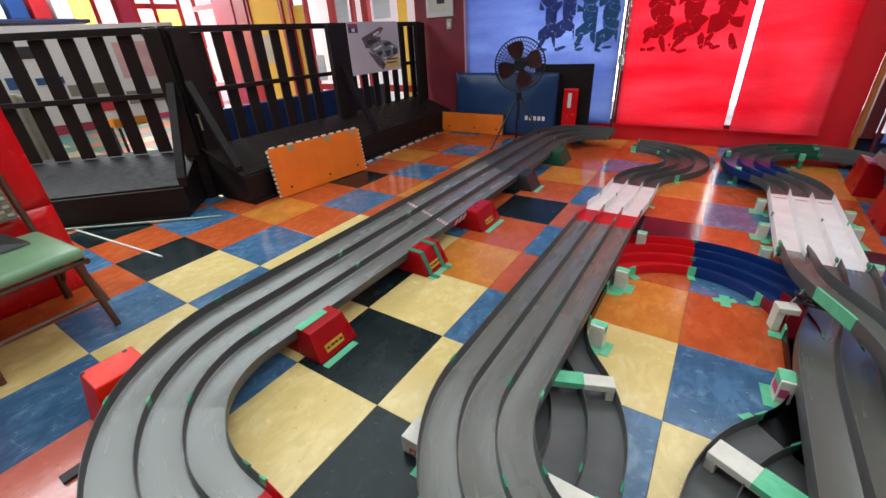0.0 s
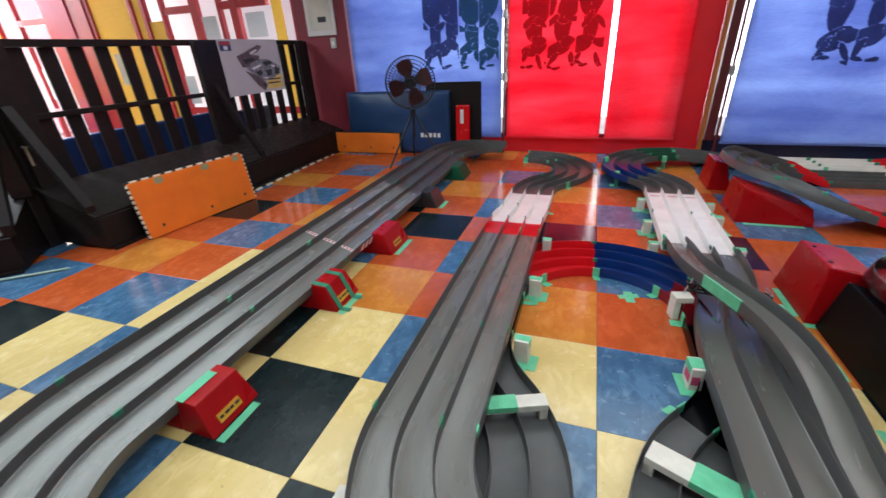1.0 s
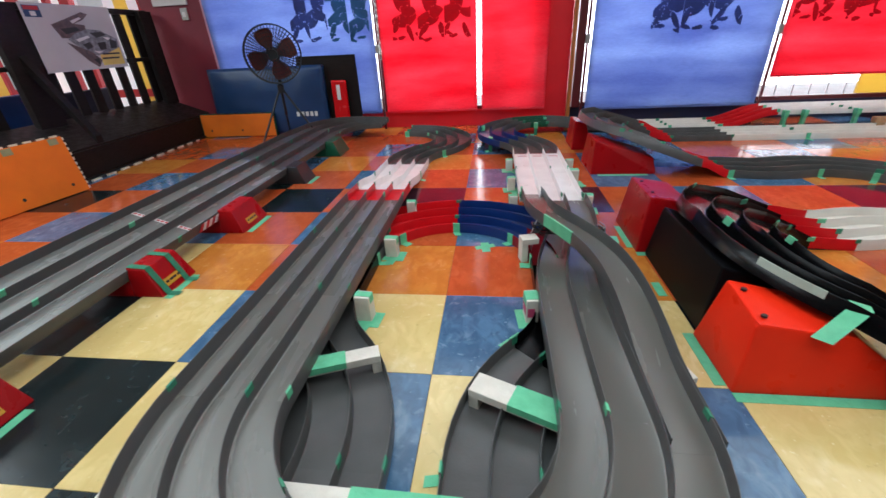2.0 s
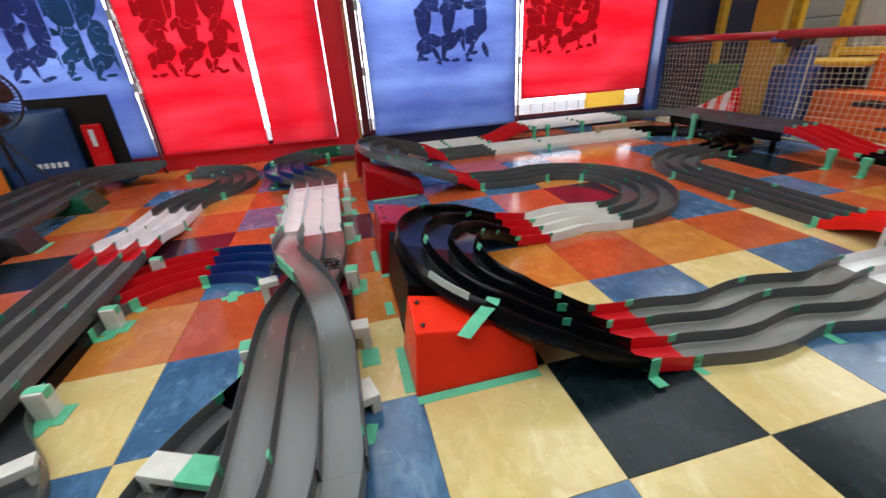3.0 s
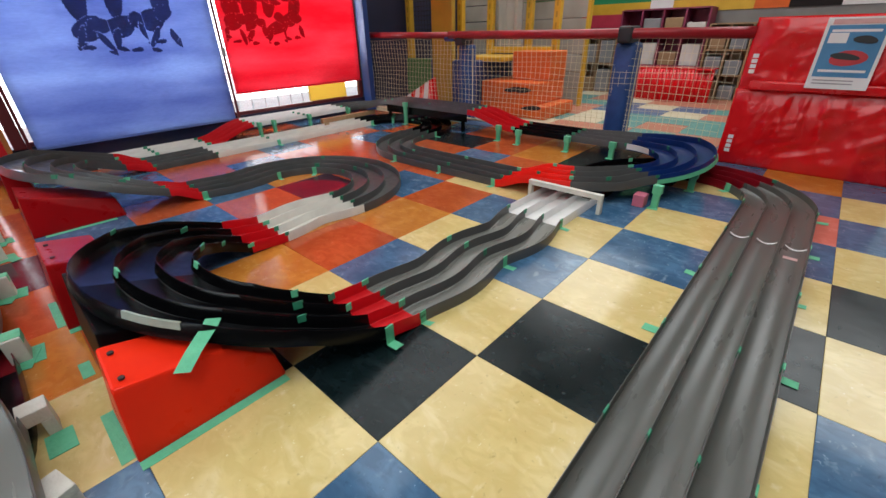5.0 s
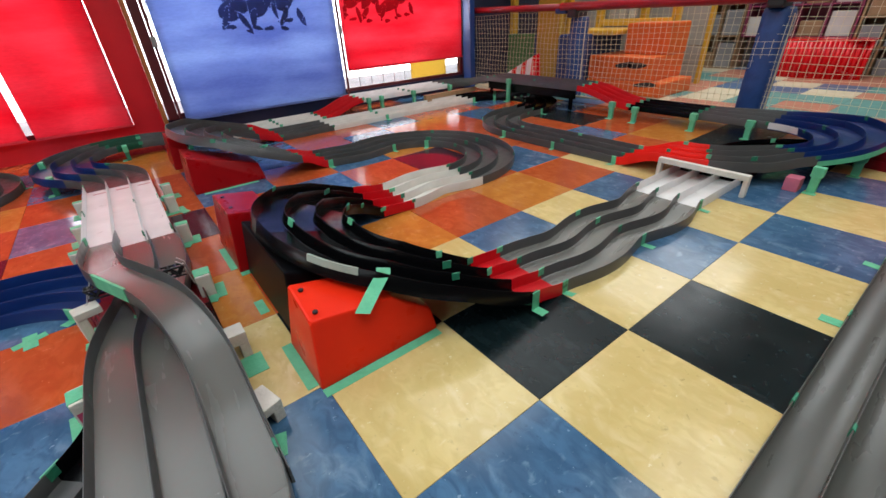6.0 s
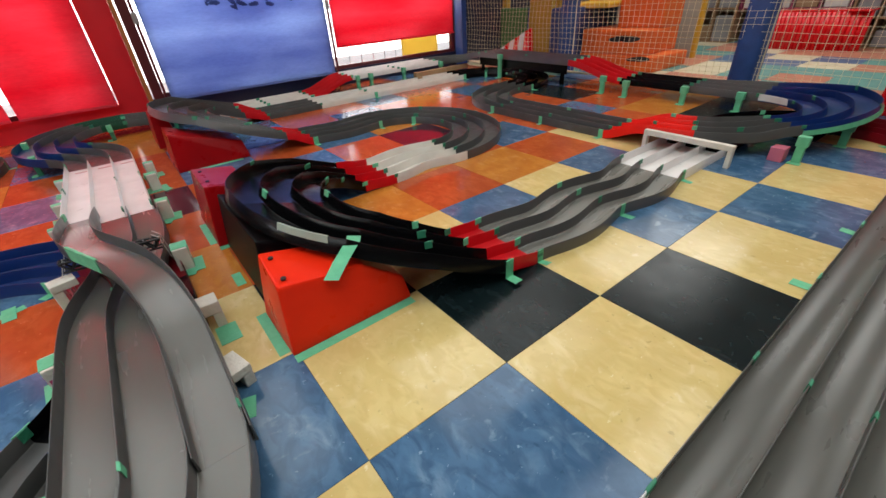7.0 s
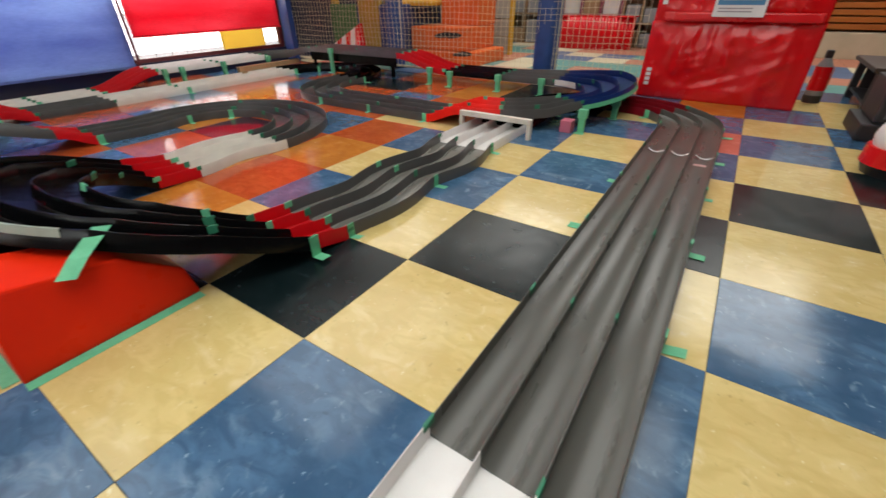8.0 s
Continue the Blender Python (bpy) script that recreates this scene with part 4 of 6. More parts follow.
CARB = mat("print_brown_grey", (0.16, 0.1, 0.1), 0.5, (0.06, 0.045, 0.05), 22)
CARG = mat("print_silver", (0.3, 0.31, 0.33), 0.5, (0.1, 0.1, 0.115), 26)
poster_patch("rear_wing", ((0.24, 0.3), (0.4, 0.22), (0.63, 0.1), (0.7, 0.13), (0.62, 0.22), (0.5, 0.28), (0.62, 0.3), (0.6, 0.42), (0.42, 0.5), (0.3, 0.5)), 0.0045, CARB)
poster_patch("car_body", ((0.36, 0.52), (0.46, 0.43), (0.62, 0.36), (0.78, 0.38), (0.97, 0.52), (0.96, 0.66), (0.8, 0.74), (0.64, 0.78), (0.5, 0.7)), 0.0055, CARG)
poster_patch("car_floor", ((0.33, 0.56), (0.44, 0.63), (0.58, 0.72), (0.67, 0.86), (0.6, 0.97), (0.5, 0.86)), 0.0065, CARB)
for corners in (((0.64, 0.42), (0.78, 0.4), (0.84, 0.45), (0.7, 0.5)), ((0.86, 0.52), (0.95, 0.56), (0.93, 0.66), (0.84, 0.68)), ((0.5, 0.6), (0.6, 0.56), (0.62, 0.64), (0.54, 0.68)), ((0.56, 0.84), (0.64, 0.82), (0.62, 0.94)), ((0.32, 0.36), (0.5, 0.33), (0.54, 0.38), (0.36, 0.44)), ((0.68, 0.58), (0.8, 0.56), (0.78, 0.68), (0.7, 0.7))):
    poster_patch("car_shadow", corners, 0.0075, PRINTK)
for corners in (((0.44, 0.52), (0.6, 0.46), (0.62, 0.49), (0.47, 0.56)), ((0.78, 0.48), (0.88, 0.5), (0.84, 0.54)), ((0.6, 0.7), (0.72, 0.72), (0.66, 0.75)), ((0.46, 0.24), (0.58, 0.18), (0.6, 0.2), (0.48, 0.28))):
    poster_patch("car_gleam", corners, 0.0085, PAPER)
part("emblem", boxbm(0.004, 0.006, 2.12, 2.27, 1.27, 1.36), PRINTB, poster)
part("emblem_field", boxbm(0.006, 0.007, 2.13, 2.26, 1.325, 1.355), PRINTR, poster)
part("emblem_bar", boxbm(0.007, 0.008, 2.17, 2.22, 1.28, 1.315), PAPER, poster)
part("caption_patch", boxbm(0.0042, 0.0048, 2.7, 2.97, 0.86, 1.02), YEL, poster)
for k in range(2):
    part("text_bar", boxbm(0.009, 0.0097, 2.71 + 0.02 * k, 2.92 + 0.02 * k, 0.915 + 0.04 * k, 0.93 + 0.04 * k), PRINTK, poster)
for yy in (2.1, 3.0):
    part("hanger", rodbm((0.002, yy, 0.825), (0.002, yy, 0.835), 0.004), BARM, poster)
picture = thing("picture_frame", "small white framed notice hanging on the wall", "picture frame")
part("frame", boxbm(-3.68, -3.26, YB + 0.025, YB + 0.05, 1.41, 2.0, bevel=0.006), PAPER, picture)
part("sheet", boxbm(-3.63, -3.31, YB + 0.021, YB + 0.024, 1.47, 1.95), mat("paper_cream", (0.7, 0.68, 0.6), 0.6), picture)
part("text_bar", boxbm(-3.5, -3.38, YB + 0.018, YB + 0.0205, 1.56, 1.62), PRINTK, picture)
plate = thing("wall_switch", "grey wall switch plate under the notice", "switch")
part("plate", boxbm(-3.37, -3.29, YB + 0.03, YB + 0.05, 1.26, 1.38, bevel=0.005), BARM, plate)
part("button", boxbm(-3.35, -3.31, YB + 0.024, YB + 0.0295, 1.29, 1.34, bevel=0.002), PAPER, plate)

# ---------------------------------------------------------------- mats, board and fan in the far corner
FOAMO = mat("foam_orange", (0.82, 0.185, 0.001), 0.7, (0.72, 0.15, 0.001), 6, 0.25, 120, fleck=(0.6, 0.16, 0.02), fleck_scale=25, fleck_at=0.7)
CREAMED = mat("foam_cream", (0.6, 0.52, 0.4), 0.6)


def jigsaw(label, m, length, height, teeth, edge=None):
    t = thing("foam_mat", label, "foam mat", m)
    part("sheet", boxbm(0, length, 0, 0.024, 0, height, bevel=0.003), FOAMO, t)
    part("backing", boxbm(-0.013, length + 0.013, 0.0225, 0.033, 0.0, height + 0.013), PRINTK, t, "dark backing")
    for k in range(teeth):
        u = length * (k + 0.5) / teeth
        part("tooth", boxbm(u - 0.024, u + 0.024, 0.002, 0.022, height + 0.0005, height + 0.014, bevel=0.003), edge or CREAMED, t, "cream edge tooth")
    for k in range(teeth):
        z = height * (k + 0.5) / teeth
        for x in (-0.0145, length + 0.0005):
            part("tooth", boxbm(x, x + 0.014, 0.002, 0.022, z - 0.011, z + 0.011, bevel=0.003), edge or CREAMED, t, "cream edge tooth")
    for u in (0.22, 0.62, 0.93) if edge is None else ():
        part("tape_patch", boxbm(length * u - 0.035, length * u + 0.03, -0.0012, -0.0002, height - 0.05, height - 0.004), mat("faded_tape", (0.3, 0.3, 0.16), 0.6, (0.24, 0.25, 0.13), 20), t, "faded green tape patch")
    for k, u in enumerate((0.12, 0.55, 0.9)):
        part("hole_plug", rodbm((length * u, -0.001, 0.07), (length * u, 0.0, 0.07), 0.012, seg=10), PRINTK, t)
    return t


def lean(x, y, ang, tilt):
    return Matrix.Translation((x, y, 0.006)) @ Matrix.Rotation(radians(ang), 4, "Z") @ Matrix.Rotation(radians(tilt), 4, "X")


jigsaw("orange jigsaw foam mat leaning on the dark platform", lean(-3.13, 0.40, 84, -7), 0.98, 0.42, 11)
jigsaw("orange foam mat standing before the blue pad", lean(-3.3, 3.26, 0, -4), 0.92, 0.25, 8, edge=GREEN)
pad = thing("folded_pad", "dark blue vinyl gym pad leaning upright", "gym pad", lean(-3.12, 3.33, 0, -4))
def soft_box(lx, ly, lz, nx, nz, amp, seed):
    """An upright vinyl pad with soft creases on its front."""
    noise.seed_set(seed)
    bm = bmesh.new()
    def at(i, k, side):
        x, z = lx * i / nx, lz * k / nz
        e = min(1.0, 6 * min(i / nx, 1 - i / nx)) * min(1.0, 6 * min(k / nz, 1 - k / nz))
        f = abs(noise.noise(Vector((x * 7 + 2.5 * z * (x - lx / 2), z * 2.2, seed + 3)))) + 0.5 * abs(noise.noise(Vector((x * 4 - z * 9, z * 6, seed + 7))))
        w = noise.noise(Vector((x * 4, z * 4, seed))) * amp * 0.8 + (0.45 - min(0.45, f)) * amp * 1.3
        return (x, (-0.02 * e - w * e) if side == 0 else ly, z)
    for side in (0, 1):
        g = [[bm.verts.new(at(i, k, side)) for i in range(nx + 1)] for k in range(nz + 1)]
        for k in range(nz):
            for i in range(nx):
                q = (g[k][i], g[k][i + 1], g[k + 1][i + 1], g[k + 1][i])
                bm.faces.new(q if side == 0 else q[::-1])
        if side == 0:
            a = g
    for i in range(nx):
        bm.faces.new((a[0][i], g[0][i], g[0][i + 1], a[0][i + 1]))
        bm.faces.new((a[nz][i], a[nz][i + 1], g[nz][i + 1], g[nz][i]))
    for k in range(nz):
        bm.faces.new((a[k][0], a[k + 1][0], g[k + 1][0], g[k][0]))
        bm.faces.new((a[k][nx], g[k][nx], g[k + 1][nx], a[k + 1][nx]))
    return bm


VINYLB = mat("vinyl_blue", (0.01, 0.045, 0.14), 0.38, (0.007, 0.033, 0.105), 5, 0.2, 40)
VINYLR = mat("vinyl_red", (0.68, 0.005, 0.009), 0.16, (0.58, 0.004, 0.007), 4, 0.1, 60, rough2=0.28)
part("cover", soft_box(1.38, 0.1, 0.74, 28, 16, 0.012, 5), VINYLB, pad, smooth=True)
for k in range(5):
    part("mark_bar", boxbm(1.02 + k * 0.055, 1.055 + k * 0.055, -0.03, -0.026, 0.2, 0.25), PAPER, pad)
solid("board", boxbm(-2.05, -1.36, 3.45, 3.48, 0.0, 0.83, bevel=0.003), BROWN, "dark brown board standing before the blind", "board")
pouch = thing("red_case", "small red vinyl case leaning on the board", "case", lean(-1.66, 3.36, 0, -3))
part("body", boxbm(0, 0.17, 0, 0.06, 0.0, 0.57, bevel=0.02), VINYLR, pouch)
part("mark_bar", boxbm(0.06, 0.1, -0.003, 0.0, 0.36, 0.52), PAPER, pouch)


def ringbm(bm, m, radius, r, n=40, seg=6):
    rings = []
    for i in range(n):
        a = 2 * math.pi * i / n
        c = Vector((math.cos(a), 0, math.sin(a)))
        rings.append([bm.verts.new(m @ (c * (radius + r * math.cos(2 * math.pi * k / seg)) + Vector((0, r * math.sin(2 * math.pi * k / seg), 0)))) for k in range(seg)])
    for i in range(n):
        for k in range(seg):
            bm.faces.new((rings[i][k], rings[i][(k + 1) % seg], rings[(i + 1) % n][(k + 1) % seg], rings[(i + 1) % n][k]))


FANK = mat("fan_black", (0.01, 0.011, 0.015), 0.5)
BLADE = mat("fan_blade", (0.17, 0.02, 0.015), 0.35, (0.075, 0.01, 0.009), 6)
fan = thing("standing_fan", "black tripod floor fan with dark red blades", "fan", Matrix.Translation((-1.96, 2.78, 0)) @ Matrix.Rotation(radians(22), 4, "Z"))
for yy, nm in ((-0.075, "front_guard"), (0.05, "rear_guard")):
    bm = bmesh.new()
    for k, rr in enumerate((0.26, 0.225, 0.19, 0.155, 0.12, 0.085, 0.055)):
        off = yy * (1 - 0.0) * (1.0 if rr < 0.25 else 0.6)
        ringbm(bm, Matrix.Translation((0, off, 0.88)), rr, 0.0065 if rr > 0.25 else 0.0022, seg=5)
    for k in range(52):
        a = 2 * math.pi * k / 52
        rod(bm, (0.05 * math.cos(a), yy, 0.88 + 0.05 * math.sin(a)), (0.258 * math.cos(a), yy * 0.6, 0.88 + 0.258 * math.sin(a)), 0.0024, seg=4)
    part(nm, bm, FANK, fan)["kind"] = "stuff"
part("hub", rodbm((0, -0.05, 0.88), (0, 0.0, 0.88), 0.045, seg=20), FANK, fan)
part("motor", rodbm((0, 0.03, 0.88), (0, 0.18, 0.88), 0.07, 0.05, seg=20), FANK, fan)
for k in range(4):
    bm = bmesh.new()
    a0 = 0.5 * math.pi * k + 0.3
    g = []
    for i in range(9):
        rr = 0.04 + 0.19 * i / 8
        wdt = 0.5 * (0.35 + 0.95 * math.sin(math.pi * min(1, 0.2 + 0.8 * i / 8) * 0.85))
        row = []
        for j in range(7):
            aa = a0 + wdt * (j / 6 - 0.5) * 1.7
            row.append(bm.verts.new((rr * math.cos(aa), -0.012 + 0.035 * (j / 6 - 0.5), 0.88 + rr * math.sin(aa))))
        g.append(row)
    for i in range(8):
        for j in range(6):
            bm.faces.new((g[i][j], g[i][j + 1], g[i + 1][j + 1], g[i + 1][j]))
    r = bmesh.ops.solidify(bm, geom=list(bm.faces), thickness=0.003)
    part("blade", bm, BLADE, fan, smooth=True)
part("pole", rodbm((0, 0.06, 0.3), (0, 0.06, 0.84), 0.014), FANK, fan)
part("clamp", boxbm(-0.03, 0.03, 0.03, 0.09, 0.52, 0.6, bevel=0.008), FANK, fan)
for ang in (215, 335, 95):
    a = radians(ang)
    part("leg", rodbm((0.0, 0.06, 0.58), (0.36 * math.cos(a), 0.06 + 0.36 * math.sin(a), 0.012), 0.011, 0.01), FANK, fan)

# ---------------------------------------------------------------- chair, red pad, rods
RATTAN = mat("rattan", (0.11, 0.04, 0.018), 0.4, (0.07, 0.024, 0.012), 12, 0.3, 60, stretch=(1, 1, 3))
SEATG = mat("seat_green", (0.2, 0.36, 0.2), 0.4, (0.16, 0.3, 0.16), 7, 0.1, 40)
WEAVE = mat("woven_rush", (0.24, 0.21, 0.15), 0.7, (0.08, 0.07, 0.05), 60, 0.6, 120)
chair = thing("chair", "brown rattan chair with pale green padded seat", "chair", Matrix.Translation((-2.62, -1.42, 0)) @ Matrix.Rotation(radians(4), 4, "Z"))
part("seat", boxbm(-0.24, 0.25, -0.24, 0.24, 0.375, 0.43, bevel=0.024), SEATG, chair, "pale green vinyl seat", smooth=True)
for sy in (-0.235, 0.235):
    part("seat_rail", rodbm((-0.24, sy, 0.355), (0.235, sy, 0.355), 0.015), RATTAN, chair)
    part("front_leg", rodbm((0.215, sy * 0.85, 0.36), (0.255, sy * 0.95, 0), 0.017, 0.014), RATTAN, chair)
    part("back_leg", rodbm((-0.3, sy * 0.98, 0), (-0.25, sy * 0.98, 0.4), 0.019, 0.021), RATTAN, chair)
    part("back_post", rodbm((-0.25, sy * 0.98, 0.4), (-0.34, sy * 0.98, 0.86), 0.015, 0.014), RATTAN, chair)
    bm = bmesh.new()
    pts = [Vector((0.24 - 0.48 * k / 10, sy, 0.13 + 0.2 * math.sin(math.pi * k / 10))) for k in range(11)]
    for a, b in zip(pts, pts[1:]):
        rod(bm, a, b, 0.012, seg=8)
    part("bent_brace", bm, RATTAN, chair)
for xx, zz in ((0.225, 0.355), (-0.24, 0.355), (0.235, 0.16)):
    part("cross_rail", rodbm((xx, -0.22, zz), (xx, 0.22, zz), 0.012), RATTAN, chair)
back = part("backrest", boxbm(-0.014, 0.014, -0.21, 0.21, 0.0, 0.36, bevel=0.008), WEAVE, chair, "woven rush backrest")
back.matrix_basis = Matrix.Translation((-0.272, 0, 0.5)) @ Matrix.Rotation(radians(-11), 4, "Y")
bm = bmesh.new()
for k in range(15):
    for j in range(16):
        if (k + j) % 2 == 0:
            box(bm, 0.013, 0.019, -0.2 + k * 0.0267, -0.176 + k * 0.0267, 0.02 + j * 0.021, 0.034 + j * 0.021)
strands = part("weave_strand", bm, mat("rush_pale", (0.42, 0.37, 0.26), 0.7), chair, "pale woven strands")
strands.matrix_basis = back.matrix_basis.copy()
strands["kind"] = "stuff"
solid("black_bag", hullbm([(-2.83, -1.6, 0.432), (-2.62, -1.6, 0.432), (-2.83, -1.3, 0.432), (-2.66, -1.26, 0.432), (-2.82, -1.5, 0.5), (-2.7, -1.48, 0.5), (-2.8, -1.33, 0.485)], 0.012), PRINTK, "black cloth bag lying on the chair", "bag")
redpad = thing("gym_pad", "tall red vinyl gym pad standing upright", "gym pad", Matrix.Translation((-3.0, -2.6, 0)) @ Matrix.Rotation(radians(90), 4, "Z"))
part("cover", soft_box(1.53, 0.12, 0.5, 24, 9, 0.008, 8), VINYLR, redpad, smooth=True)
up = part("cover", soft_box(1.53, 0.12, 0.6, 24, 11, 0.01, 9), VINYLR, redpad, smooth=True)
up.location.z = 0.506
part("mark_bar", boxbm(1.38, 1.42, -0.045, -0.04, 0.85, 1.0), PAPER, redpad)
ROD = mat("rod_white", (0.6, 0.6, 0.52), 0.5, (0.5, 0.52, 0.44), 12)
ROD2 = mat("rod_green", (0.34, 0.44, 0.36), 0.5, (0.26, 0.36, 0.28), 12)
solid("long_rod", rodbm((-4.1, -0.81, 0.008), (-2.95, -0.70, 0.008), 0.0075, seg=8), ROD, "thin white rod lying on the floor", "rod")
solid("long_rod", rodbm((-4.15, -0.88, 0.025), (-3.25, -0.1, 0.008), 0.0075, seg=8), ROD2, "thin greenish white rod lying on the floor", "rod")
solid("black_bar", boxbm(-1.6, -1.557, -1.655, -1.46, 0.0, 0.012, bevel=0.002, m=None), PRINTK, "short flat black bar lying on the floor", "bar")

# ---------------------------------------------------------------- stands under the track
LABELY = mat("label_yellow", (0.6, 0.33, 0.02), 0.5)


def wedge_stand(y0, y1, material, word, sticker):
    t = thing("track_stand", word + " plastic wedge block propping up the track", "track stand", Matrix.Translation((0, (y0 + y1) / 2, 0)), group="track stands")
    d = (y1 - y0) / 2
    for nm, outline in (("wedge", ((-1.72, 0, 1.0), (-1.387, 0, 1.0), (-1.387, 0.062, 0.86), (-1.72, 0.17, 0.8))), ("foot", ((-1.386, 0, 1.0), (-1.243, 0, 1.0), (-1.3, 0.13, 0.86), (-1.386, 0.136, 0.84)))):
        part(nm, hullbm([(x, sy * d * kk, z) for sy in (-1, 1) for x, z, kk in outline], 0.006), material, t)
    if sticker:
        f = boxbm(-0.05, 0.05, -0.002, 0.002, -0.017, 0.017)
        s = part("sticker", f, LABELY, t, "yellow warning sticker")
        s.matrix_basis = Matrix.Translation((-1.2585, -0.01, 0.042)) @ Matrix.Rotation(radians(90), 4, "Z") @ Matrix.Rotation(radians(-24), 4, "X")
        for k in range(4):
            b = part("text_bar", boxbm(-0.044 + k * 0.023, -0.028 + k * 0.023 + 0.004 * (k % 2), -0.0035, -0.0021, -0.004, 0.006), PRINTK, s)
    return t


WEDGERED = mat("wedge_red", (0.35, 0.003, 0.006), 0.26, (0.27, 0.0025, 0.0045), 4, 0.03, 90, rough2=0.4, spec=0.22)
wedge_stand(-0.862, -0.642, WEDGERED, "red", True)
wedge_stand(-0.075, 0.15, WEDGERED, "red", True)
wedge_stand(0.58, 0.86, WEDGERED, "red", True)
wedge_stand(1.46, 1.66, PRINTK, "black", False)
wedge_stand(2.26, 2.54, GREEN, "dark green", False)


def tall_stand(points, label, holes=(), material=STANDRED):
    t = thing("track_stand", label, "track stand", group="track stands")
    part("body", hullbm(points, 0.007), material, t)
    for h in holes:
        part("hole", rodbm((h[0], h[1], h[2] - 0.004), (h[0], h[1], h[2] + 0.0015), 0.008, seg=12), PRINTK, t)
    return t


def box_points(x0, x1, y0, y1, tx0, tx1, ty0, ty1, h0, h1):
    return [(x0, y0, 0), (x1, y0, 0), (x1, y1, 0), (x0, y1, 0), (tx0, ty0, h0), (tx1, ty0, h1), (tx1, ty1, h1), (tx0, ty1, h0)]


tall_stand([(0.884, -0.468, 0), (1.316, -0.468, 0), (1.316, -0.2, 0), (0.884, -0.2, 0), (0.905, -0.44, 0.232), (0.915, -0.24, 0.25), (1.17, -0.44, 0.19), (1.2, -0.25, 0.19), (1.3, -0.455, 0.09), (1.31, -0.25, 0.09)], "bright red plastic stand holding up the black curve", [(0.935, -0.41, 0.238), (0.94, -0.29, 0.247)])
tall_stand(box_points(0.87, 1.15, 0.4, 0.78, 0.9, 1.08, 0.43, 0.73, 0.27, 0.24), "crimson plastic stand beside the black curve", [(0.93, 0.5, 0.27), (0.93, 0.66, 0.27)], WEDGERED)
tall_stand(box_points(0.9, 1.36, 1.62, 2.0, 0.92, 1.34, 1.66, 1.95, 0.24, 0.11), "crimson plastic stand under the grey curve", (), WEDGERED)
tall_stand(box_points(0.88, 1.05, 2.35, 2.7, 0.9, 1.0, 2.4, 2.66, 0.24, 0.22), "crimson plastic stand behind the grey curve", (), WEDGERED)
tall_stand(box_points(-1.81, -1.66, -1.5, -1.26, -1.795, -1.66, -1.462, -1.292, 0.2, 0.19), "bright red plastic stand outside the near curve", [(-1.78, -1.455, 0.199), (-1.78, -1.32, 0.199)])
solid("track_stand", hullbm(box_points(0.905, 1.2, -0.19, 0.39, 0.93, 1.18, -0.18, 0.35, 0.258, 0.175), 0.008), mat("stand_black", (0.004, 0.004, 0.005), 0.45, spec=0.15), "black plastic stand under the black curve", "track stand", group="track stands")


def foam_post(x, y, lx, ly, h, label="white foam block propping up the track"):
    t = thing("foam_post", label, "track stand", Matrix.Translation((x, y, 0)) @ Matrix.Rotation(random.uniform(-0.12, 0.12), 4, "Z"), group="foam posts")
    part("block", boxbm(-lx / 2, lx / 2, -ly / 2, ly / 2, 0, h, bevel=0.004), FOAM, t)
    part("tape", boxbm(-lx / 2 - 0.002, lx / 2 + 0.002, -ly / 2 + 0.01, ly / 2 - 0.008, h - 0.03, h + 0.002), TAPE, t, "pale green tape")
    part("floor_tape", boxbm(-lx / 2 - 0.03, lx / 2 + 0.035, -ly / 2 - 0.03, ly / 2 + 0.01, 0.0004, 0.003), TAPE, t, "pale green tape")
    strip = part("floor_tape", boxbm(-0.02, 0.024, -0.075, 0.045, 0.0032, 0.0045), TAPE, t, "pale green tape")
    strip.matrix_basis = Matrix.Translation((lx / 2 * random.uniform(0.3, 1.0), -0.02, 0)) @ Matrix.Rotation(random.uniform(-0.6, 0.6), 4, "Z")
    return t


random.seed(4)
for x, y, lx, ly, h in ((-0.305, 0.34, 0.06, 0.05, 0.1), (-0.295, -0.17, 0.06, 0.05, 0.11), (0.334, -0.135, 0.046, 0.075, 0.1),
                        (0.728, 0.335, 0.055, 0.08, 0.1), (0.74, 0.93, 0.055, 0.06, 0.1), (0.745, 1.43, 0.055, 0.06, 0.1), (0.76, 1.72, 0.05, 0.05, 0.09),
                        (0.31, 1.75, 0.05, 0.05, 0.09), (0.31, 1.3, 0.05, 0.05, 0.09), (0.31, 0.95, 0.05, 0.05, 0.09), (-0.3, 0.86, 0.05, 0.05, 0.09)):
    prop = foam_post(x, y, lx, ly, h)
    if abs(x - 0.334) < 0.001:
        part("pink_smear", boxbm(-lx / 2 - 0.0012, -lx / 2 - 0.0002, -0.03, 0.02, 0.03, h - 0.032), mat("ink_pink", (0.6, 0.06, 0.16), 0.6), prop, "pink ink mark")
        part("pink_smear", boxbm(-0.018, 0.008, -ly / 2 - 0.0012, -ly / 2 - 0.0002, 0.028, h - 0.034), mat("ink_pink", (0.6, 0.06, 0.16), 0.6), prop, "pink ink mark")
arm = thing("foam_post", "bare white foam block and arm beside the bridge", "track stand", group="foam posts")
part("block", boxbm(0.7, 0.768, -0.17, -0.105, 0.055, 0.1, bevel=0.004), FOAM, arm)
part("leg", boxbm(0.738, 0.768, -0.17, -0.105, 0.0, 0.0548, bevel=0.003), FOAM, arm)
part("floor_tape", boxbm(0.725, 0.79, -0.27, -0.172, 0.0004, 0.003), TAPE, arm, "pale green tape")


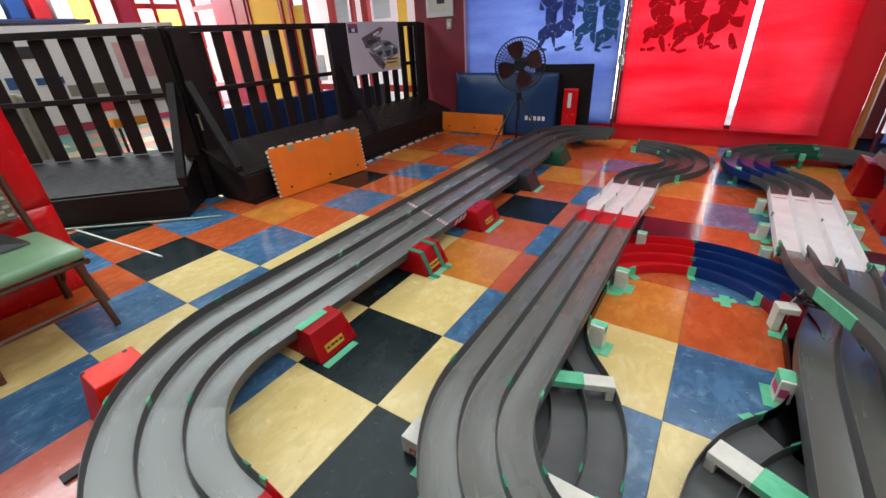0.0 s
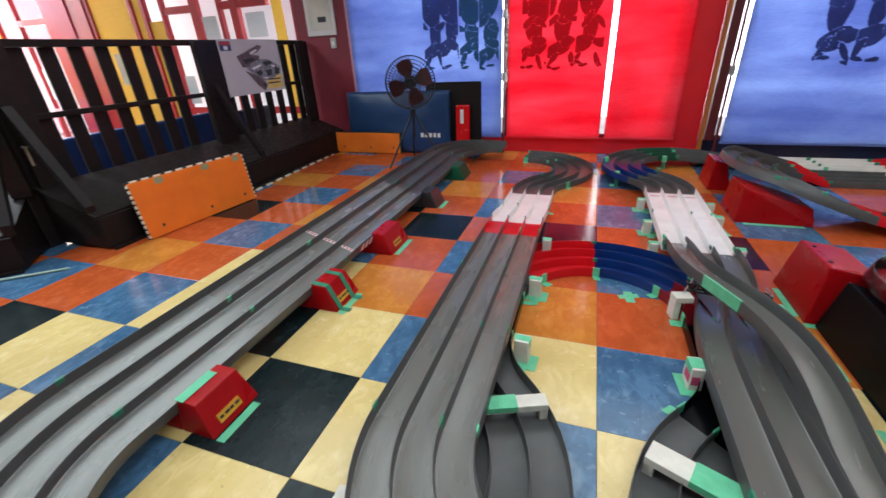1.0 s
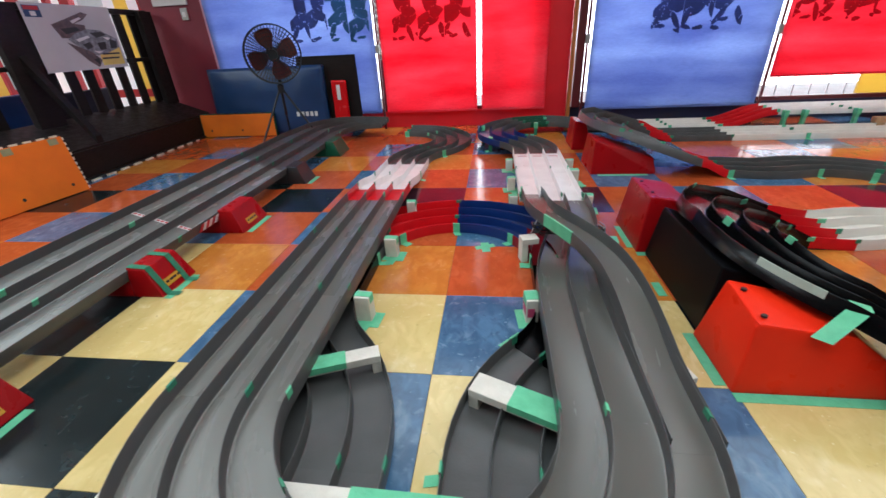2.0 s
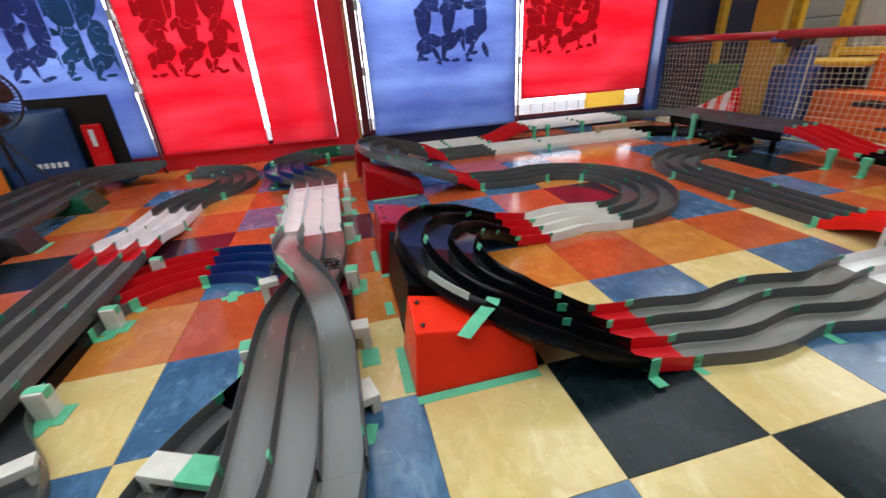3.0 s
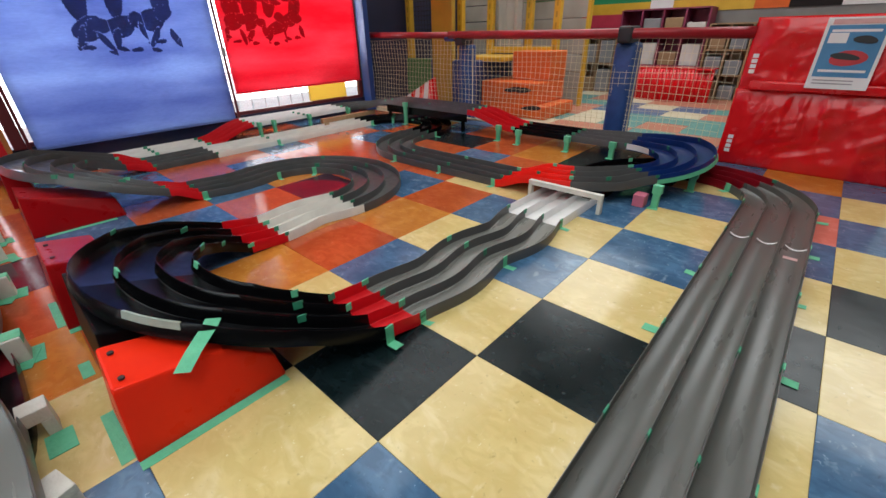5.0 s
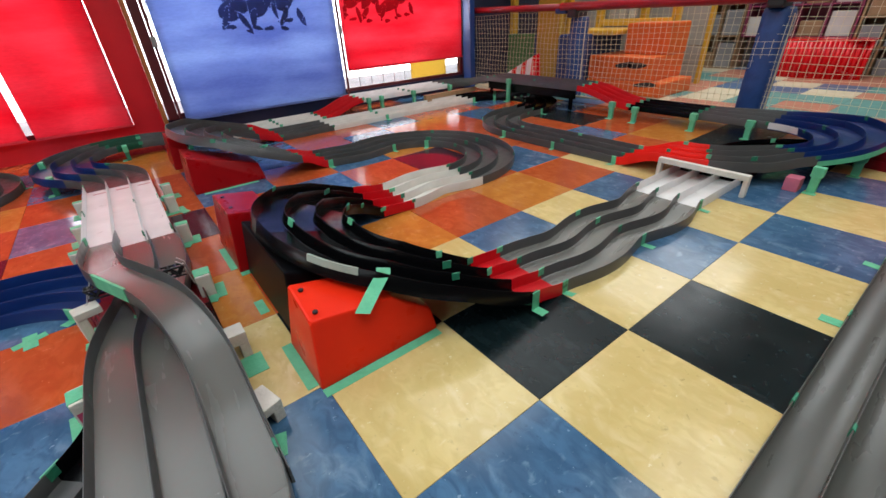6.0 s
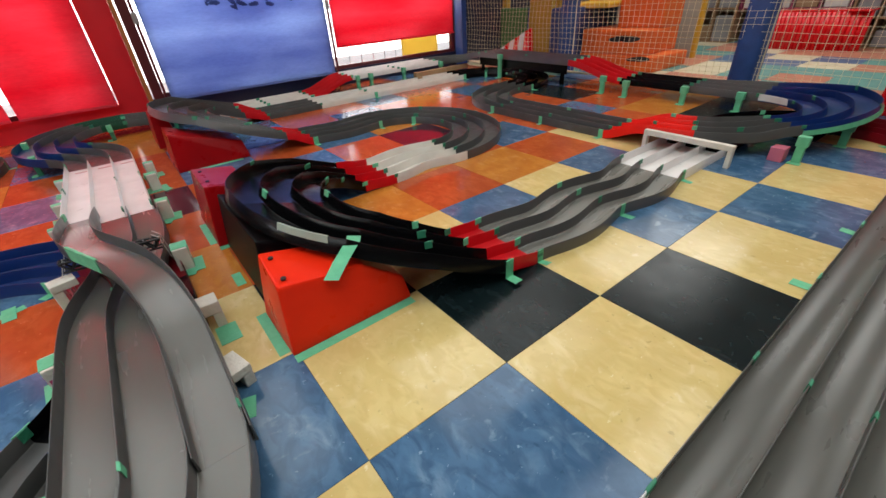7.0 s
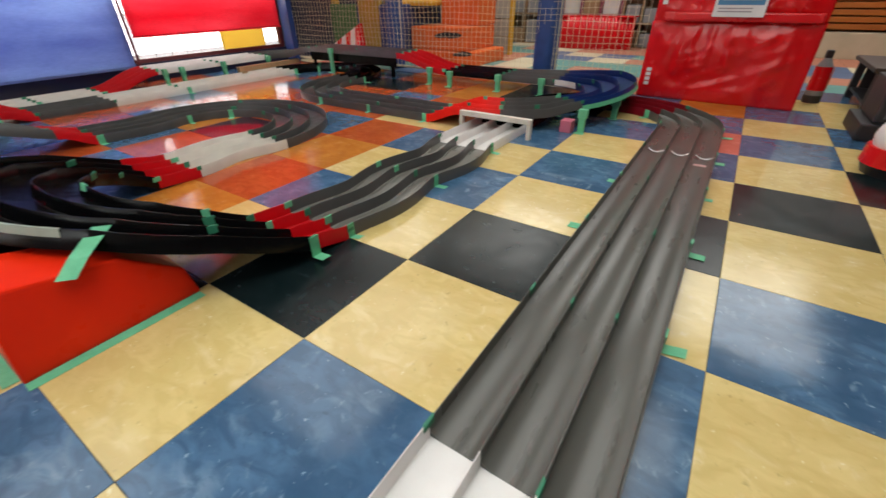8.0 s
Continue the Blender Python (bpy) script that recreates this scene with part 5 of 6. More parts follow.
carton = thing("foam_block", "white foam block with a red label under the turn", "foam block", Matrix.Translation((-0.65, -0.955, 0)))
part("block", boxbm(-0.05, 0.05, -0.045, 0.045, 0, 0.073, bevel=0.004), FOAM, carton)
part("label", boxbm(-0.02, 0.045, -0.0465, -0.0455, 0.008, 0.036), PRINTR, carton, "red printed label")
for k in range(3):
    part("text_bar", boxbm(-0.012 + k * 0.018, 0.0 + k * 0.018, -0.0475, -0.0468, 0.017, 0.027), FOAM, carton)
part("loose_tape", boxbm(0.02, 0.1, -0.1, -0.048, 0.0004, 0.003), TAPE, carton, "pale green tape")


def foam_beam(a, b, width, z, legs, label, taped=(0.3, 0.72)):
    """A flat foam bar between two places with short legs."""
    a, b = Vector(a), Vector(b)
    d = b - a
    t = thing("foam_beam", label, "track stand", Matrix.Translation(a) @ Matrix.Rotation(math.atan2(d.y, d.x), 4, "Z"), group="foam beams")
    L_ = d.length
    part("bar", boxbm(0, L_, -width / 2, width / 2, z - 0.028, z, bevel=0.003), FOAM, t)
    for u in legs:
        part("leg", boxbm(u, u + 0.03, -width / 2 + 0.002, width / 2 - 0.002, 0, z - 0.0285, bevel=0.003), FOAM, t)
    if taped:
        part("tape", boxbm(L_ * taped[0], L_ * taped[1], -width / 2 - 0.002, width / 2 + 0.002, z - 0.02, z + 0.0022), TAPE, t, "pale green tape")
    return t


foam_beam((-0.17, -0.43, 0), (-0.50, -0.56, 0), 0.055, 0.074, (0.0, 0.29), "white foam beam under the raised track")
foam_beam((0.14, -0.54, 0), (0.50, -0.70, 0), 0.075, 0.074, (0.0, 0.33), "white foam beam under the raised track")
foam_beam((0.318, 0.31, 0), (0.395, 0.329, 0), 0.06, 0.119, (0.0,), "white foam arm beside the low lanes", None)
foam_beam((0.758, -0.445, 0), (0.57, -0.5, 0), 0.09, 0.073, (0.0,), "white foam beam under the raised track", None)
foam_beam((-0.3, -0.905, 0), (0.3, -0.915, 0), 0.06, 0.072, (0.24, 0.36), "long white foam beam taped under the turn")
bridge = thing("foam_bridge", "white foam bridge over the wavy track", "track stand")
part("bar", boxbm(3.24, 3.275, -0.72, -0.22, 0.093, 0.124, bevel=0.003), FOAM, bridge)
for yy in (-0.72, -0.245):
    part("leg", boxbm(3.24, 3.275, yy, yy + 0.025, 0, 0.0925, bevel=0.003), FOAM, bridge)
PINKF = mat("foam_pink", (0.62, 0.16, 0.24), 0.7)
solid("foam_block", boxbm(3.52, 3.6, -0.88, -0.81, 0.0, 0.075, bevel=0.004), PINKF, "small pink foam block under the track", "foam block")
for x, y, h in ((4.46, 0.88, 0.1), (4.44, 0.63, 0.085), (4.48, 0.13, 0.085), (4.5, -0.28, 0.085), (4.5, 2.3, 0.2), (3.58, -0.93, 0.09), (4.05, -1.02, 0.085), (4.15, 3.0, 0.12), (3.6, 3.02, 0.12), (3.15, 3.02, 0.12), (2.98, 3.02, 0.12), (0.16, 2.35, 0.075), (0.08, 2.9, 0.07), (0.62, 3.0, 0.07), (1.1, 3.0, 0.07)):
    t = thing("taped_post", "slim post wrapped in green tape under the track", "track stand", Matrix.Translation((x, y, 0)), group="taped posts")
    part("post", boxbm(-0.015, 0.015, -0.02, 0.02, 0, h, bevel=0.003), TAPE2 if x < 2 else TAPE, t)
    part("flap", boxbm(-0.05, -0.016, -0.03, 0.03, 0.0004, 0.004), TAPE, t)
    part("top_wrap", boxbm(-0.019, 0.019, -0.028, 0.028, h, h + 0.055, bevel=0.004), TAPE, t)
# side skirts under the raised end of the track
solid("track_skirt", boxbm(4.548, 4.556, 1.37, 2.7, 0.11, 0.199, bevel=0.002), BLACK, "black side panel under the raised track", "track skirt")
for yy in (1.4, 2.62):
    part("foot", boxbm(4.548, 4.556, yy, yy + 0.05, 0.0, 0.1095), BLACK, bpy.data.objects["track_skirt"])
WOODP = mat("wood_pale", (0.42, 0.27, 0.14), 0.55, (0.33, 0.2, 0.1), 9, 0.15, 40, stretch=(3, 0.4, 1))
solid("wooden_beam", boxbm(3.72, 4.55, 2.93, 2.99, 0.055, 0.105, bevel=0.004), WOODP, "pale wooden beam lying across the track", "beam")
solid("wooden_beam", boxbm(3.74, 3.8, 2.92, 3.0, 0.0, 0.0545, bevel=0.004), WOODP, "short pale wooden block under the beam", "beam")

# ---------------------------------------------------------------- tape on the joints


def skin(rows):
    """A closed skin through rings of places, capped at both ends."""
    bm = bmesh.new()
    g = [[bm.verts.new(p) for p in row] for row in rows]
    n = len(g[0])
    for a, b in zip(g, g[1:]):
        for i in range(n):
            bm.faces.new((a[i], a[(i + 1) % n], b[(i + 1) % n], b[i]))
    bm.faces.new(g[0][::-1])
    bm.faces.new(g[-1])
    return bm


def tape_saddle(fr, s, along, size):
    p, a, u = fr
    d = a.cross(u).normalized()
    w, hi, lo = 0.0042, WALL + 0.0016, WALL - 0.014 - 0.012 * random.random()
    ring = ((-w, lo), (-w * 0.9, hi - 0.001), (-w * 0.4, hi), (w * 0.4, hi), (w * 0.9, hi - 0.001), (w, lo - 0.004))
    return skin([[p + a * (s + x) + u * z + d * (k + 0.004 * x / w) for x, z in ring] for k in (-size, size)])


def tape_strap(places, side, thick=0.0009):
    """A strip of tape laid over places, with a width vector, pressed flat."""
    rows = []
    for i, q in enumerate(places):
        q = Vector(q)
        d = Vector(places[min(i + 1, len(places) - 1)]) - Vector(places[max(i - 1, 0)])
        n_ = d.cross(Vector(side)).normalized() * thick
        rows.append([q - Vector(side) / 2, q + Vector(side) / 2, q + Vector(side) / 2 + n_, q - Vector(side) / 2 + n_])
    return skin(rows)


random.seed(11)
for fr, hh in JOINTS:
    for k, s in enumerate((-W / 2 + 0.002, -W / 6, W / 6, W / 2 - 0.002)):
        if random.random() < (0.62 if fr[0].y < 1.6 else 0.38):
            solid("tape_strip", tape_saddle(fr, s, 0, random.uniform(0.011, 0.02)), TAPE2 if random.random() < 0.75 else TAPE, "green tape strip over a track joint", "tape", group="tape strips")
    p, a, u = fr
    if p.z < 0.03:
        for side in (-1, 1):
            if random.random() < 0.6:
                d = a.cross(u).normalized()
                w = random.uniform(0.014, 0.024)
                f = random.uniform(0.03, 0.06)
                skew = random.uniform(-0.015, 0.015)
                o = side * (W / 2 + 0.002)
                prof = [(o - side * 0.004, WALL + 0.0015, 0), (o, WALL + 0.0012, 0), (o, 0.003, 0), (o + side * f, 0.0022, skew)]
                places = [p + a * x + Vector((0, 0, z - p.z if z < 0.01 else z)) + d * sk for x, z, sk in prof]
                bm = tape_strap(places, d * (2 * w))
                solid("tape_strip", bm, TAPE, "pale green tape holding the track to the floor", "tape", group="floor tape strips")


def flat_tape(x0, y0, x1, y1, width=0.03, z=0.0012):
    d = Vector((x1 - x0, y1 - y0, 0))
    return solid("tape_strip", boxbm(0, d.length, -width / 2, width / 2, 0.0003, 0.0018), TAPE, "pale green tape strip stuck flat on the floor", "tape", Matrix.Translation((x0, y0, 0)) @ Matrix.Rotation(math.atan2(d.y, d.x), 4, "Z"), group="floor tape strips")


for a in ((0.885, -0.484, 1.31, -0.484), (0.868, -0.44, 0.868, -0.2), (0.87, 0.385, 1.1, 0.385), (0.86, 0.45, 0.86, 0.7), (0.95, 1.603, 1.3, 1.603), (-1.22, -0.86, -1.22, -0.68), (-1.22, -0.08, -1.22, 0.12), (-1.22, 0.6, -1.22, 0.84), (-1.22, 1.47, -1.22, 1.65),
          (0.104, 0.425, 0.198, 0.46), (0.868, 0.03, 0.868, 0.13), (0.335, -0.31, 0.345, -0.18), (0.715, -0.6, 0.735, -0.53)):
    flat_tape(*a, width=0.034)
solid("tape_strip", boxbm(-0.02, 0.022, -0.055, 0.045, 0.0019, 0.0026), TAPE, "pale green tape strip stuck flat on the floor", "tape", Matrix.Translation((0.152, 0.44, 0)) @ Matrix.Rotation(0.12, 4, "Z"), group="floor tape strips")
# long tape over the black curve's rim and its stand
solid("tape_strip", tape_strap([(1.185, -0.375, 0.262), (1.165, -0.41, 0.268), (1.095, -0.45, 0.237), (1.05, -0.47, 0.205)], (0.034, -0.031, 0.0)), TAPE, "pale green tape between curve rim and stand", "tape", group="floor tape strips")
solid("tape_strip", tape_strap([(-1.384, -0.775, 0.1385), (-1.345, -0.775, 0.136)], (0.0, 0.15, 0.0)), TAPE, "pale green tape over a red wedge stand", "tape", group="floor tape strips")
for yy in (-0.06, 0.06):
    solid("tape_strip", tape_strap([(-1.385, yy + 0.02, 0.1385), (-1.297, yy + 0.02, 0.133), (-1.239, yy + 0.02, 0.004), (-1.185, yy + 0.02, 0.003)], (0.0, 0.03, 0.0)), TAPE2, "green tape strap over a red wedge stand", "tape", group="floor tape strips")
for k, (lo_, hi_) in enumerate(((14, 19), (0, 2))):
    fr_ = lane[lo_:hi_ + 1]
    ring = ((-0.0052, 0.002 + 0.012 * k), (-0.0046, WALL * 0.6), (-0.0042, WALL + 0.001), (0.0042, WALL + 0.001), (0.0042, 0.026))
    solid("tape_strip", skin([[p_ + a_ * (-0.059 + x_) + u_ * z_ for x_, z_ in ring] for p_, a_, u_ in fr_]), TAPE, "pale green tape over the bridge wall", "tape", group="floor tape strips")
PALETAPE = mat("pale_tape", (0.36, 0.43, 0.36), 0.5, (0.28, 0.35, 0.29), 25, 0.2, 90)
for fr_ in RIMS:
    mid = fr_[len(fr_) // 2][0]
    if mid.y < 0 and mid.x < 1.3:
        n_ = min(len(fr_) - 1, 6)
        ring = ((0.0045, WALL - 0.022), (0.0042, WALL + 0.001), (-0.0042, WALL + 0.001), (-0.0042, WALL - 0.008))
        solid("tape_strip", skin([[p_ + a_ * (W / 2 - 0.002 + x_) + u_ * z_ for x_, z_ in ring] for p_, a_, u_ in fr_[1:n_ - 1]]), PALETAPE, "pale worn tape along the black curve's rim", "tape", group="floor tape strips")
# lettered start marks and white lines across lanes
for k in range(3):
    x = -1.69 + k * 0.12
    z = 0.075 + 0.36 * math.tan(radians(18)) * (1 - (k + 0.5) / 3) + 0.0075
    ob = solid("start_mark", boxbm(-0.05, 0.05, -0.012, 0.012, 0, 0.0012), PAPER, "white lettered mark across a track lane", "mark", Matrix.Translation((x, 0.42, z)) @ Matrix.Rotation(radians(18), 4, "Y"), group="start marks")
    for j in range(4):
        b = part("text_bar", boxbm(-0.042 + j * 0.023, -0.026 + j * 0.023, -0.007, 0.007, 0.0013, 0.0019), PRINTR, ob)
    bm = bmesh.new()
    dip = [(j / 5 - 1, 0.0052 + 0.017 * abs(j / 5 - 1) ** 2.2) for j in range(11)]
    prism(bm, [(W / 6 * 0.72 * u, h_) for u, h_ in dip] + [(W / 6 * 0.72 * u, h_ + 0.001) for u, h_ in reversed(dip)], "x", -0.007, 0.007)
    ob = solid("finish_line", bm, PAPER, "thin white line across a track lane", "mark", Matrix.Translation((3.415, -1.41 - k * W / 3, 0)), group="finish lines")
solid("finish_line", boxbm(3.28, 3.31, -1.7, -1.61, 0.0062, 0.0074), PRINTP, "faded pink line across a track lane", "mark")
hz = thing("hazard_label", "red and white striped label on the track side", "label", Matrix.Translation((-1.3865, 0.42, 0.075)) @ Matrix.Rotation(radians(18), 4, "Y"))
for k in range(7):
    part("stripe", prismbm([(k * 0.026, 0.004), (k * 0.026 + 0.025, 0.004), (k * 0.026 + 0.04, 0.047), (k * 0.026 + 0.015, 0.047)], "x", 0.0, 0.0015), PAPER if k % 2 else PRINTR, hz)
for k in range(3):
    solid("start_mark", boxbm(0.38 + k * 0.12, 0.45 + k * 0.12, 1.86, 1.868, 0.0802, 0.0812), PRINTR, "thin red dashed line across a white lane", "mark", group="start marks")

# ---------------------------------------------------------------- net, rail, red pad
XN = 5.02
VBLUE = mat("vinyl_post_blue", (0.02, 0.07, 0.24), 0.45, (0.014, 0.05, 0.18), 10, 0.5, 45)
RAILR = mat("rail_red", (0.36, 0.012, 0.02), 0.35, (0.28, 0.009, 0.016), 8, 0.3, 40)
CORD = mat("net_cord", (0.8, 0.72, 0.5), 0.8)
net = thing("safety_net", "white cord safety net with red padded top rail", "net")
bm = bmesh.new()
rows, cols = 16, 80
def cord(a, b, r=0.0013):
    a, b = Vector(a), Vector(b)
    d = (b - a).normalized()
    s = d.cross(Vector((1, 0, 0))).normalized() * r
    t_ = Vector((1, 0, 0)) * r
    q = [[bm.verts.new(p + k) for k in (s + t_, s - t_, -s - t_, -s + t_)] for p in (a, b)]
    for i in range(4):
        bm.faces.new((q[0][i], q[0][(i + 1) % 4], q[1][(i + 1) % 4], q[1][i]))
def sag(yy, k):
    return XN + 0.012 * math.sin(yy * 3 + k * 0.5), 0.06 + 0.86 * k / rows + 0.008 * math.sin(yy * 4 + k)
for k in range(rows + 1):
    for i in range(40):
        y0, y1 = -0.94 + i * 0.111, -0.94 + (i + 1) * 0.111
        (xa, za), (xb, zb) = sag(y0, k), sag(y1, k)
        cord((xa, y0, za), (xb, y1, zb))
for i in range(cols + 1):
    yy = -0.94 + i * 0.0555
    for k in range(0, rows, 2):
        (xa, za), (xb, zb) = sag(yy, k), sag(yy, k + 2)
        cord((xa, yy, za), (xb, yy, zb))
n_ = part("mesh", bm, CORD, net, "cream cord mesh")
n_["kind"] = "stuff"
part("top_rail", rodbm((XN, 1.9, 0.965), (XN, 3.5, 0.985), 0.036, seg=18), RAILR, net, smooth=True)
part("top_rail", rodbm((XN - 0.02, -1.0, 0.95), (XN - 0.02, 2.0, 0.968), 0.041, seg=18), RAILR, net, smooth=True)
part("rail_joint", rodbm((XN - 0.01, 1.93, 0.93), (XN - 0.01, 2.07, 0.932), 0.03, seg=14), VBLUE, net)
part("bottom_rope", rodbm((XN, -0.94, 0.045), (XN, 3.5, 0.045), 0.012, seg=8), CORD, net)


def padded_post(x, y, r, h, label):
    t = thing("padded_post", label, "post", Matrix.Translation((x, y, 0)), group="padded posts")
    part("pad", boxbm(-r, r, -r, r, 0, h, bevel=r * 0.5), VBLUE, t, smooth=True)
    part("cap_wrap", boxbm(-0.17, 0.05, -0.06, 0.06, h - 0.01, h + 0.125, bevel=0.02), PRINTK, t, "black tape wrap")
    part("lace", rodbm((0, -r - 0.002, 0.1), (0, -r - 0.002, h - 0.05), 0.006, seg=6), CORD, t)
    return t


padded_post(XN + 0.09, -0.06, 0.1, 0.89, "blue vinyl padded post holding the net")
padded_post(XN + 0.12, 1.84, 0.08, 0.87, "blue vinyl padded post holding the net")
solid("corner_post", boxbm(4.88, 4.96, 3.42, 3.58, 0, 2.6, bevel=0.006), mat("frame_blue", (0.02, 0.06, 0.24), 0.4), "blue painted corner post beside the blind", "post", kind="structure")
bigpad = thing("gym_pad", "folded red vinyl gym pad standing upright", "gym pad", Matrix.Translation((4.93, -0.985, 0)) @ Matrix.Rotation(radians(-91), 4, "Z") @ Matrix.Rotation(radians(-3), 4, "X"))
part("cover", soft_box(1.1, 0.16, 0.57, 64, 36, 0.03, 31), VINYLR, bigpad, smooth=True)
up = part("cover", soft_box(1.09, 0.15, 0.48, 64, 30, 0.03, 37), VINYLR, bigpad, smooth=True)
up.location = (0.006, 0.012, 0.57)
part("strap", boxbm(0.08, 1.07, -0.052, -0.012, 0.568, 0.63, bevel=0.012), VINYLR, bigpad)
for zz in (0.1, 0.68):
    for k in range(4):
        part("mark_bar", boxbm(0.05, 0.085, -0.05, -0.045, zz + k * 0.035, zz + 0.026 + k * 0.035), PAPER, bigpad)
ad = thing("poster", "blue and white poster of a toy car", "poster", bigpad.matrix_world @ Matrix.Translation((0.405, -0.07, 0.6)) @ Matrix.Rotation(radians(-2), 4, "X"))
part("sheet", boxbm(0, 0.32, 0, 0.003, 0, 0.43), PAPER, ad)
part("print", boxbm(0.018, 0.302, -0.0014, -0.0004, 0.075, 0.385), mat("print_sky_blue", (0.06, 0.22, 0.42), 0.4), ad, "sky blue print")
part("text_bar", boxbm(0.03, 0.29, -0.0014, -0.0004, 0.39, 0.42), PRINTP, ad)
bm = bmesh.new()
blob(bm, 0.17, 0.19, 0.1, 0.045, 0.1, -0.003, lump=0.05)
part("print", bm, PRINTR, ad, "red oval print")
bm = bmesh.new()
blob(bm, 0.15, 0.2, 0.07, 0.022, -0.15, -0.0046)
blob(bm, 0.22, 0.3, 0.055, 0.025, -0.1, -0.0046)
part("print", bm, PRINTK, ad, "dark car print")
for xa, xb, za, zb in ((0.035, 0.13, 0.28, 0.34), (0.04, 0.28, 0.105, 0.12), (0.04, 0.28, 0.345, 0.36)):
    part("text_bar", boxbm(xa, xb, -0.0026, -0.0016, za, zb), PAPER, ad)
for za in (0.03, 0.05):
    part("text_bar", boxbm(0.03, 0.24, -0.0014, -0.0004, za, za + 0.007), PRINTG, ad)

# ---------------------------------------------------------------- play corner beyond the net
GREENW = mat("wall_green", (0.02, 0.24, 0.09), 0.6, (0.016, 0.2, 0.075), 2, 0.05, 60)
YELW = mat("play_yellow", (0.66, 0.4, 0.03), 0.45, (0.56, 0.33, 0.02), 5, 0.06, 60)
MUST = mat("play_mustard", (0.44, 0.27, 0.022), 0.5, (0.35, 0.21, 0.016), 4, 0.06, 60)
SOFTG = mat("play_green", (0.07, 0.2, 0.05), 0.5, (0.05, 0.15, 0.04), 6, 0.1, 40)
SOFTO = mat("play_orange", (0.72, 0.13, 0.008), 0.5, (0.6, 0.1, 0.006), 6, 0.15, 40)
SOFTB = mat("play_blue", (0.025, 0.05, 0.17), 0.5, (0.018, 0.036, 0.12), 6, 0.15, 40)
XE = 8.9
solid("wall_east", boxbm(XE, XE + 0.15, -7.0, 3.75, 1.36, 3.0), GREENW, "green painted upper wall", "wall", kind="structure")
solid("wall_east", boxbm(XE, XE + 0.15, -7.0, 3.75, 0.0, 1.2), PLASTER, "pale lower wall behind the shelves", "wall", kind="structure")
solid("trim", boxbm(XE - 0.01, XE + 0.15, -0.35, 3.75, 1.2, 1.36), YELW, "yellow painted band along the wall", "trim", kind="structure")
solid("trim", boxbm(XE - 0.012, XE + 0.15, -0.75, -0.35, 1.2, 2.4), SOFTO, "orange painted panel on the wall", "trim", kind="structure")
solid("trim", boxbm(XE - 0.014, XE + 0.15, -1.3, -0.75, 1.2, 2.6), BROWN, "dark brown panel on the wall", "trim", kind="structure")
solid("trim", boxbm(XE - 0.012, XE + 0.15, -7.0, -1.3, 1.2, 2.6), PAPER, "white panel on the wall", "trim", kind="structure")
# soft steps
step = thing("soft_play_steps", "orange soft play steps with worn dark patches", "soft play", Matrix.Translation((5.55, 1.02, 0)))
part("step", boxbm(0.1, 0.85, 0.0, 1.0, 0.0, 0.16, bevel=0.02), SOFTO, step)
part("step", boxbm(0.12, 0.85, 0.16, 1.0, 0.161, 0.42, bevel=0.02), SOFTO, step)
part("back_block", boxbm(0.42, 0.86, 0.16, 0.72, 0.421, 0.76, bevel=0.02), SOFTO, step)
for ya, za in ((0.35, 0.33), (0.5, 0.33), (0.2, 0.13)):
    bm = bmesh.new()
    blob(bm, 0, 0, 0.13, 0.03, 0.1, 0)
    s = part("worn_patch", bm, PRINTK, step)
    s.matrix_basis = Matrix.Translation((0.1195 if za > 0.2 else 0.0995, ya, za)) @ Matrix.Rotation(radians(-90), 4, "Z")
blk = thing("soft_play_block", "dark blue soft play block with yellow pad", "soft play", Matrix.Translation((5.75, 2.06, 0)))
part("block", boxbm(0, 0.7, 0, 0.55, 0, 0.64, bevel=0.03), SOFTB, blk)
part("pad", boxbm(-0.02, 0.7, -0.3, 0.4, 0.641, 0.7, bevel=0.02), YELW, blk, "yellow pad")
solid("soft_play_block", boxbm(5.55, 5.85, 2.05, 2.45, 0, 0.66, bevel=0.03), SOFTB, "dark blue upright soft play block", "soft play")
solid("soft_play_wall", boxbm(5.6, 5.68, 2.48, 2.86, 0, 2.6, bevel=0.02), MUST, "tall mustard yellow play frame panel", "soft play")
solid("soft_play_wall", boxbm(5.7, 5.78, 2.95, 3.5, 0, 0.66, bevel=0.02), SOFTG, "green soft play panel behind the net", "soft play")
solid("soft_play_wall", boxbm(5.66, 5.74, 2.88, 2.94, 0, 0.66, bevel=0.01), SOFTB, "narrow dark blue soft play panel", "soft play")


def slotted_post(x, y, z0):
    t = thing("slotted_post", "yellow slotted metal play frame post", "post", Matrix.Translation((x, y, z0)), group="slotted posts")
    part("post", boxbm(-0.04, 0.04, -0.045, 0.045, 0, 2.99 - z0, bevel=0.006), YELW, t)
    for k in range(14):
        part("slot", boxbm(-0.0425, -0.0405, -0.012, 0.012, 0.1 + k * 0.13, 0.17 + k * 0.13), MUST, t)
    return t


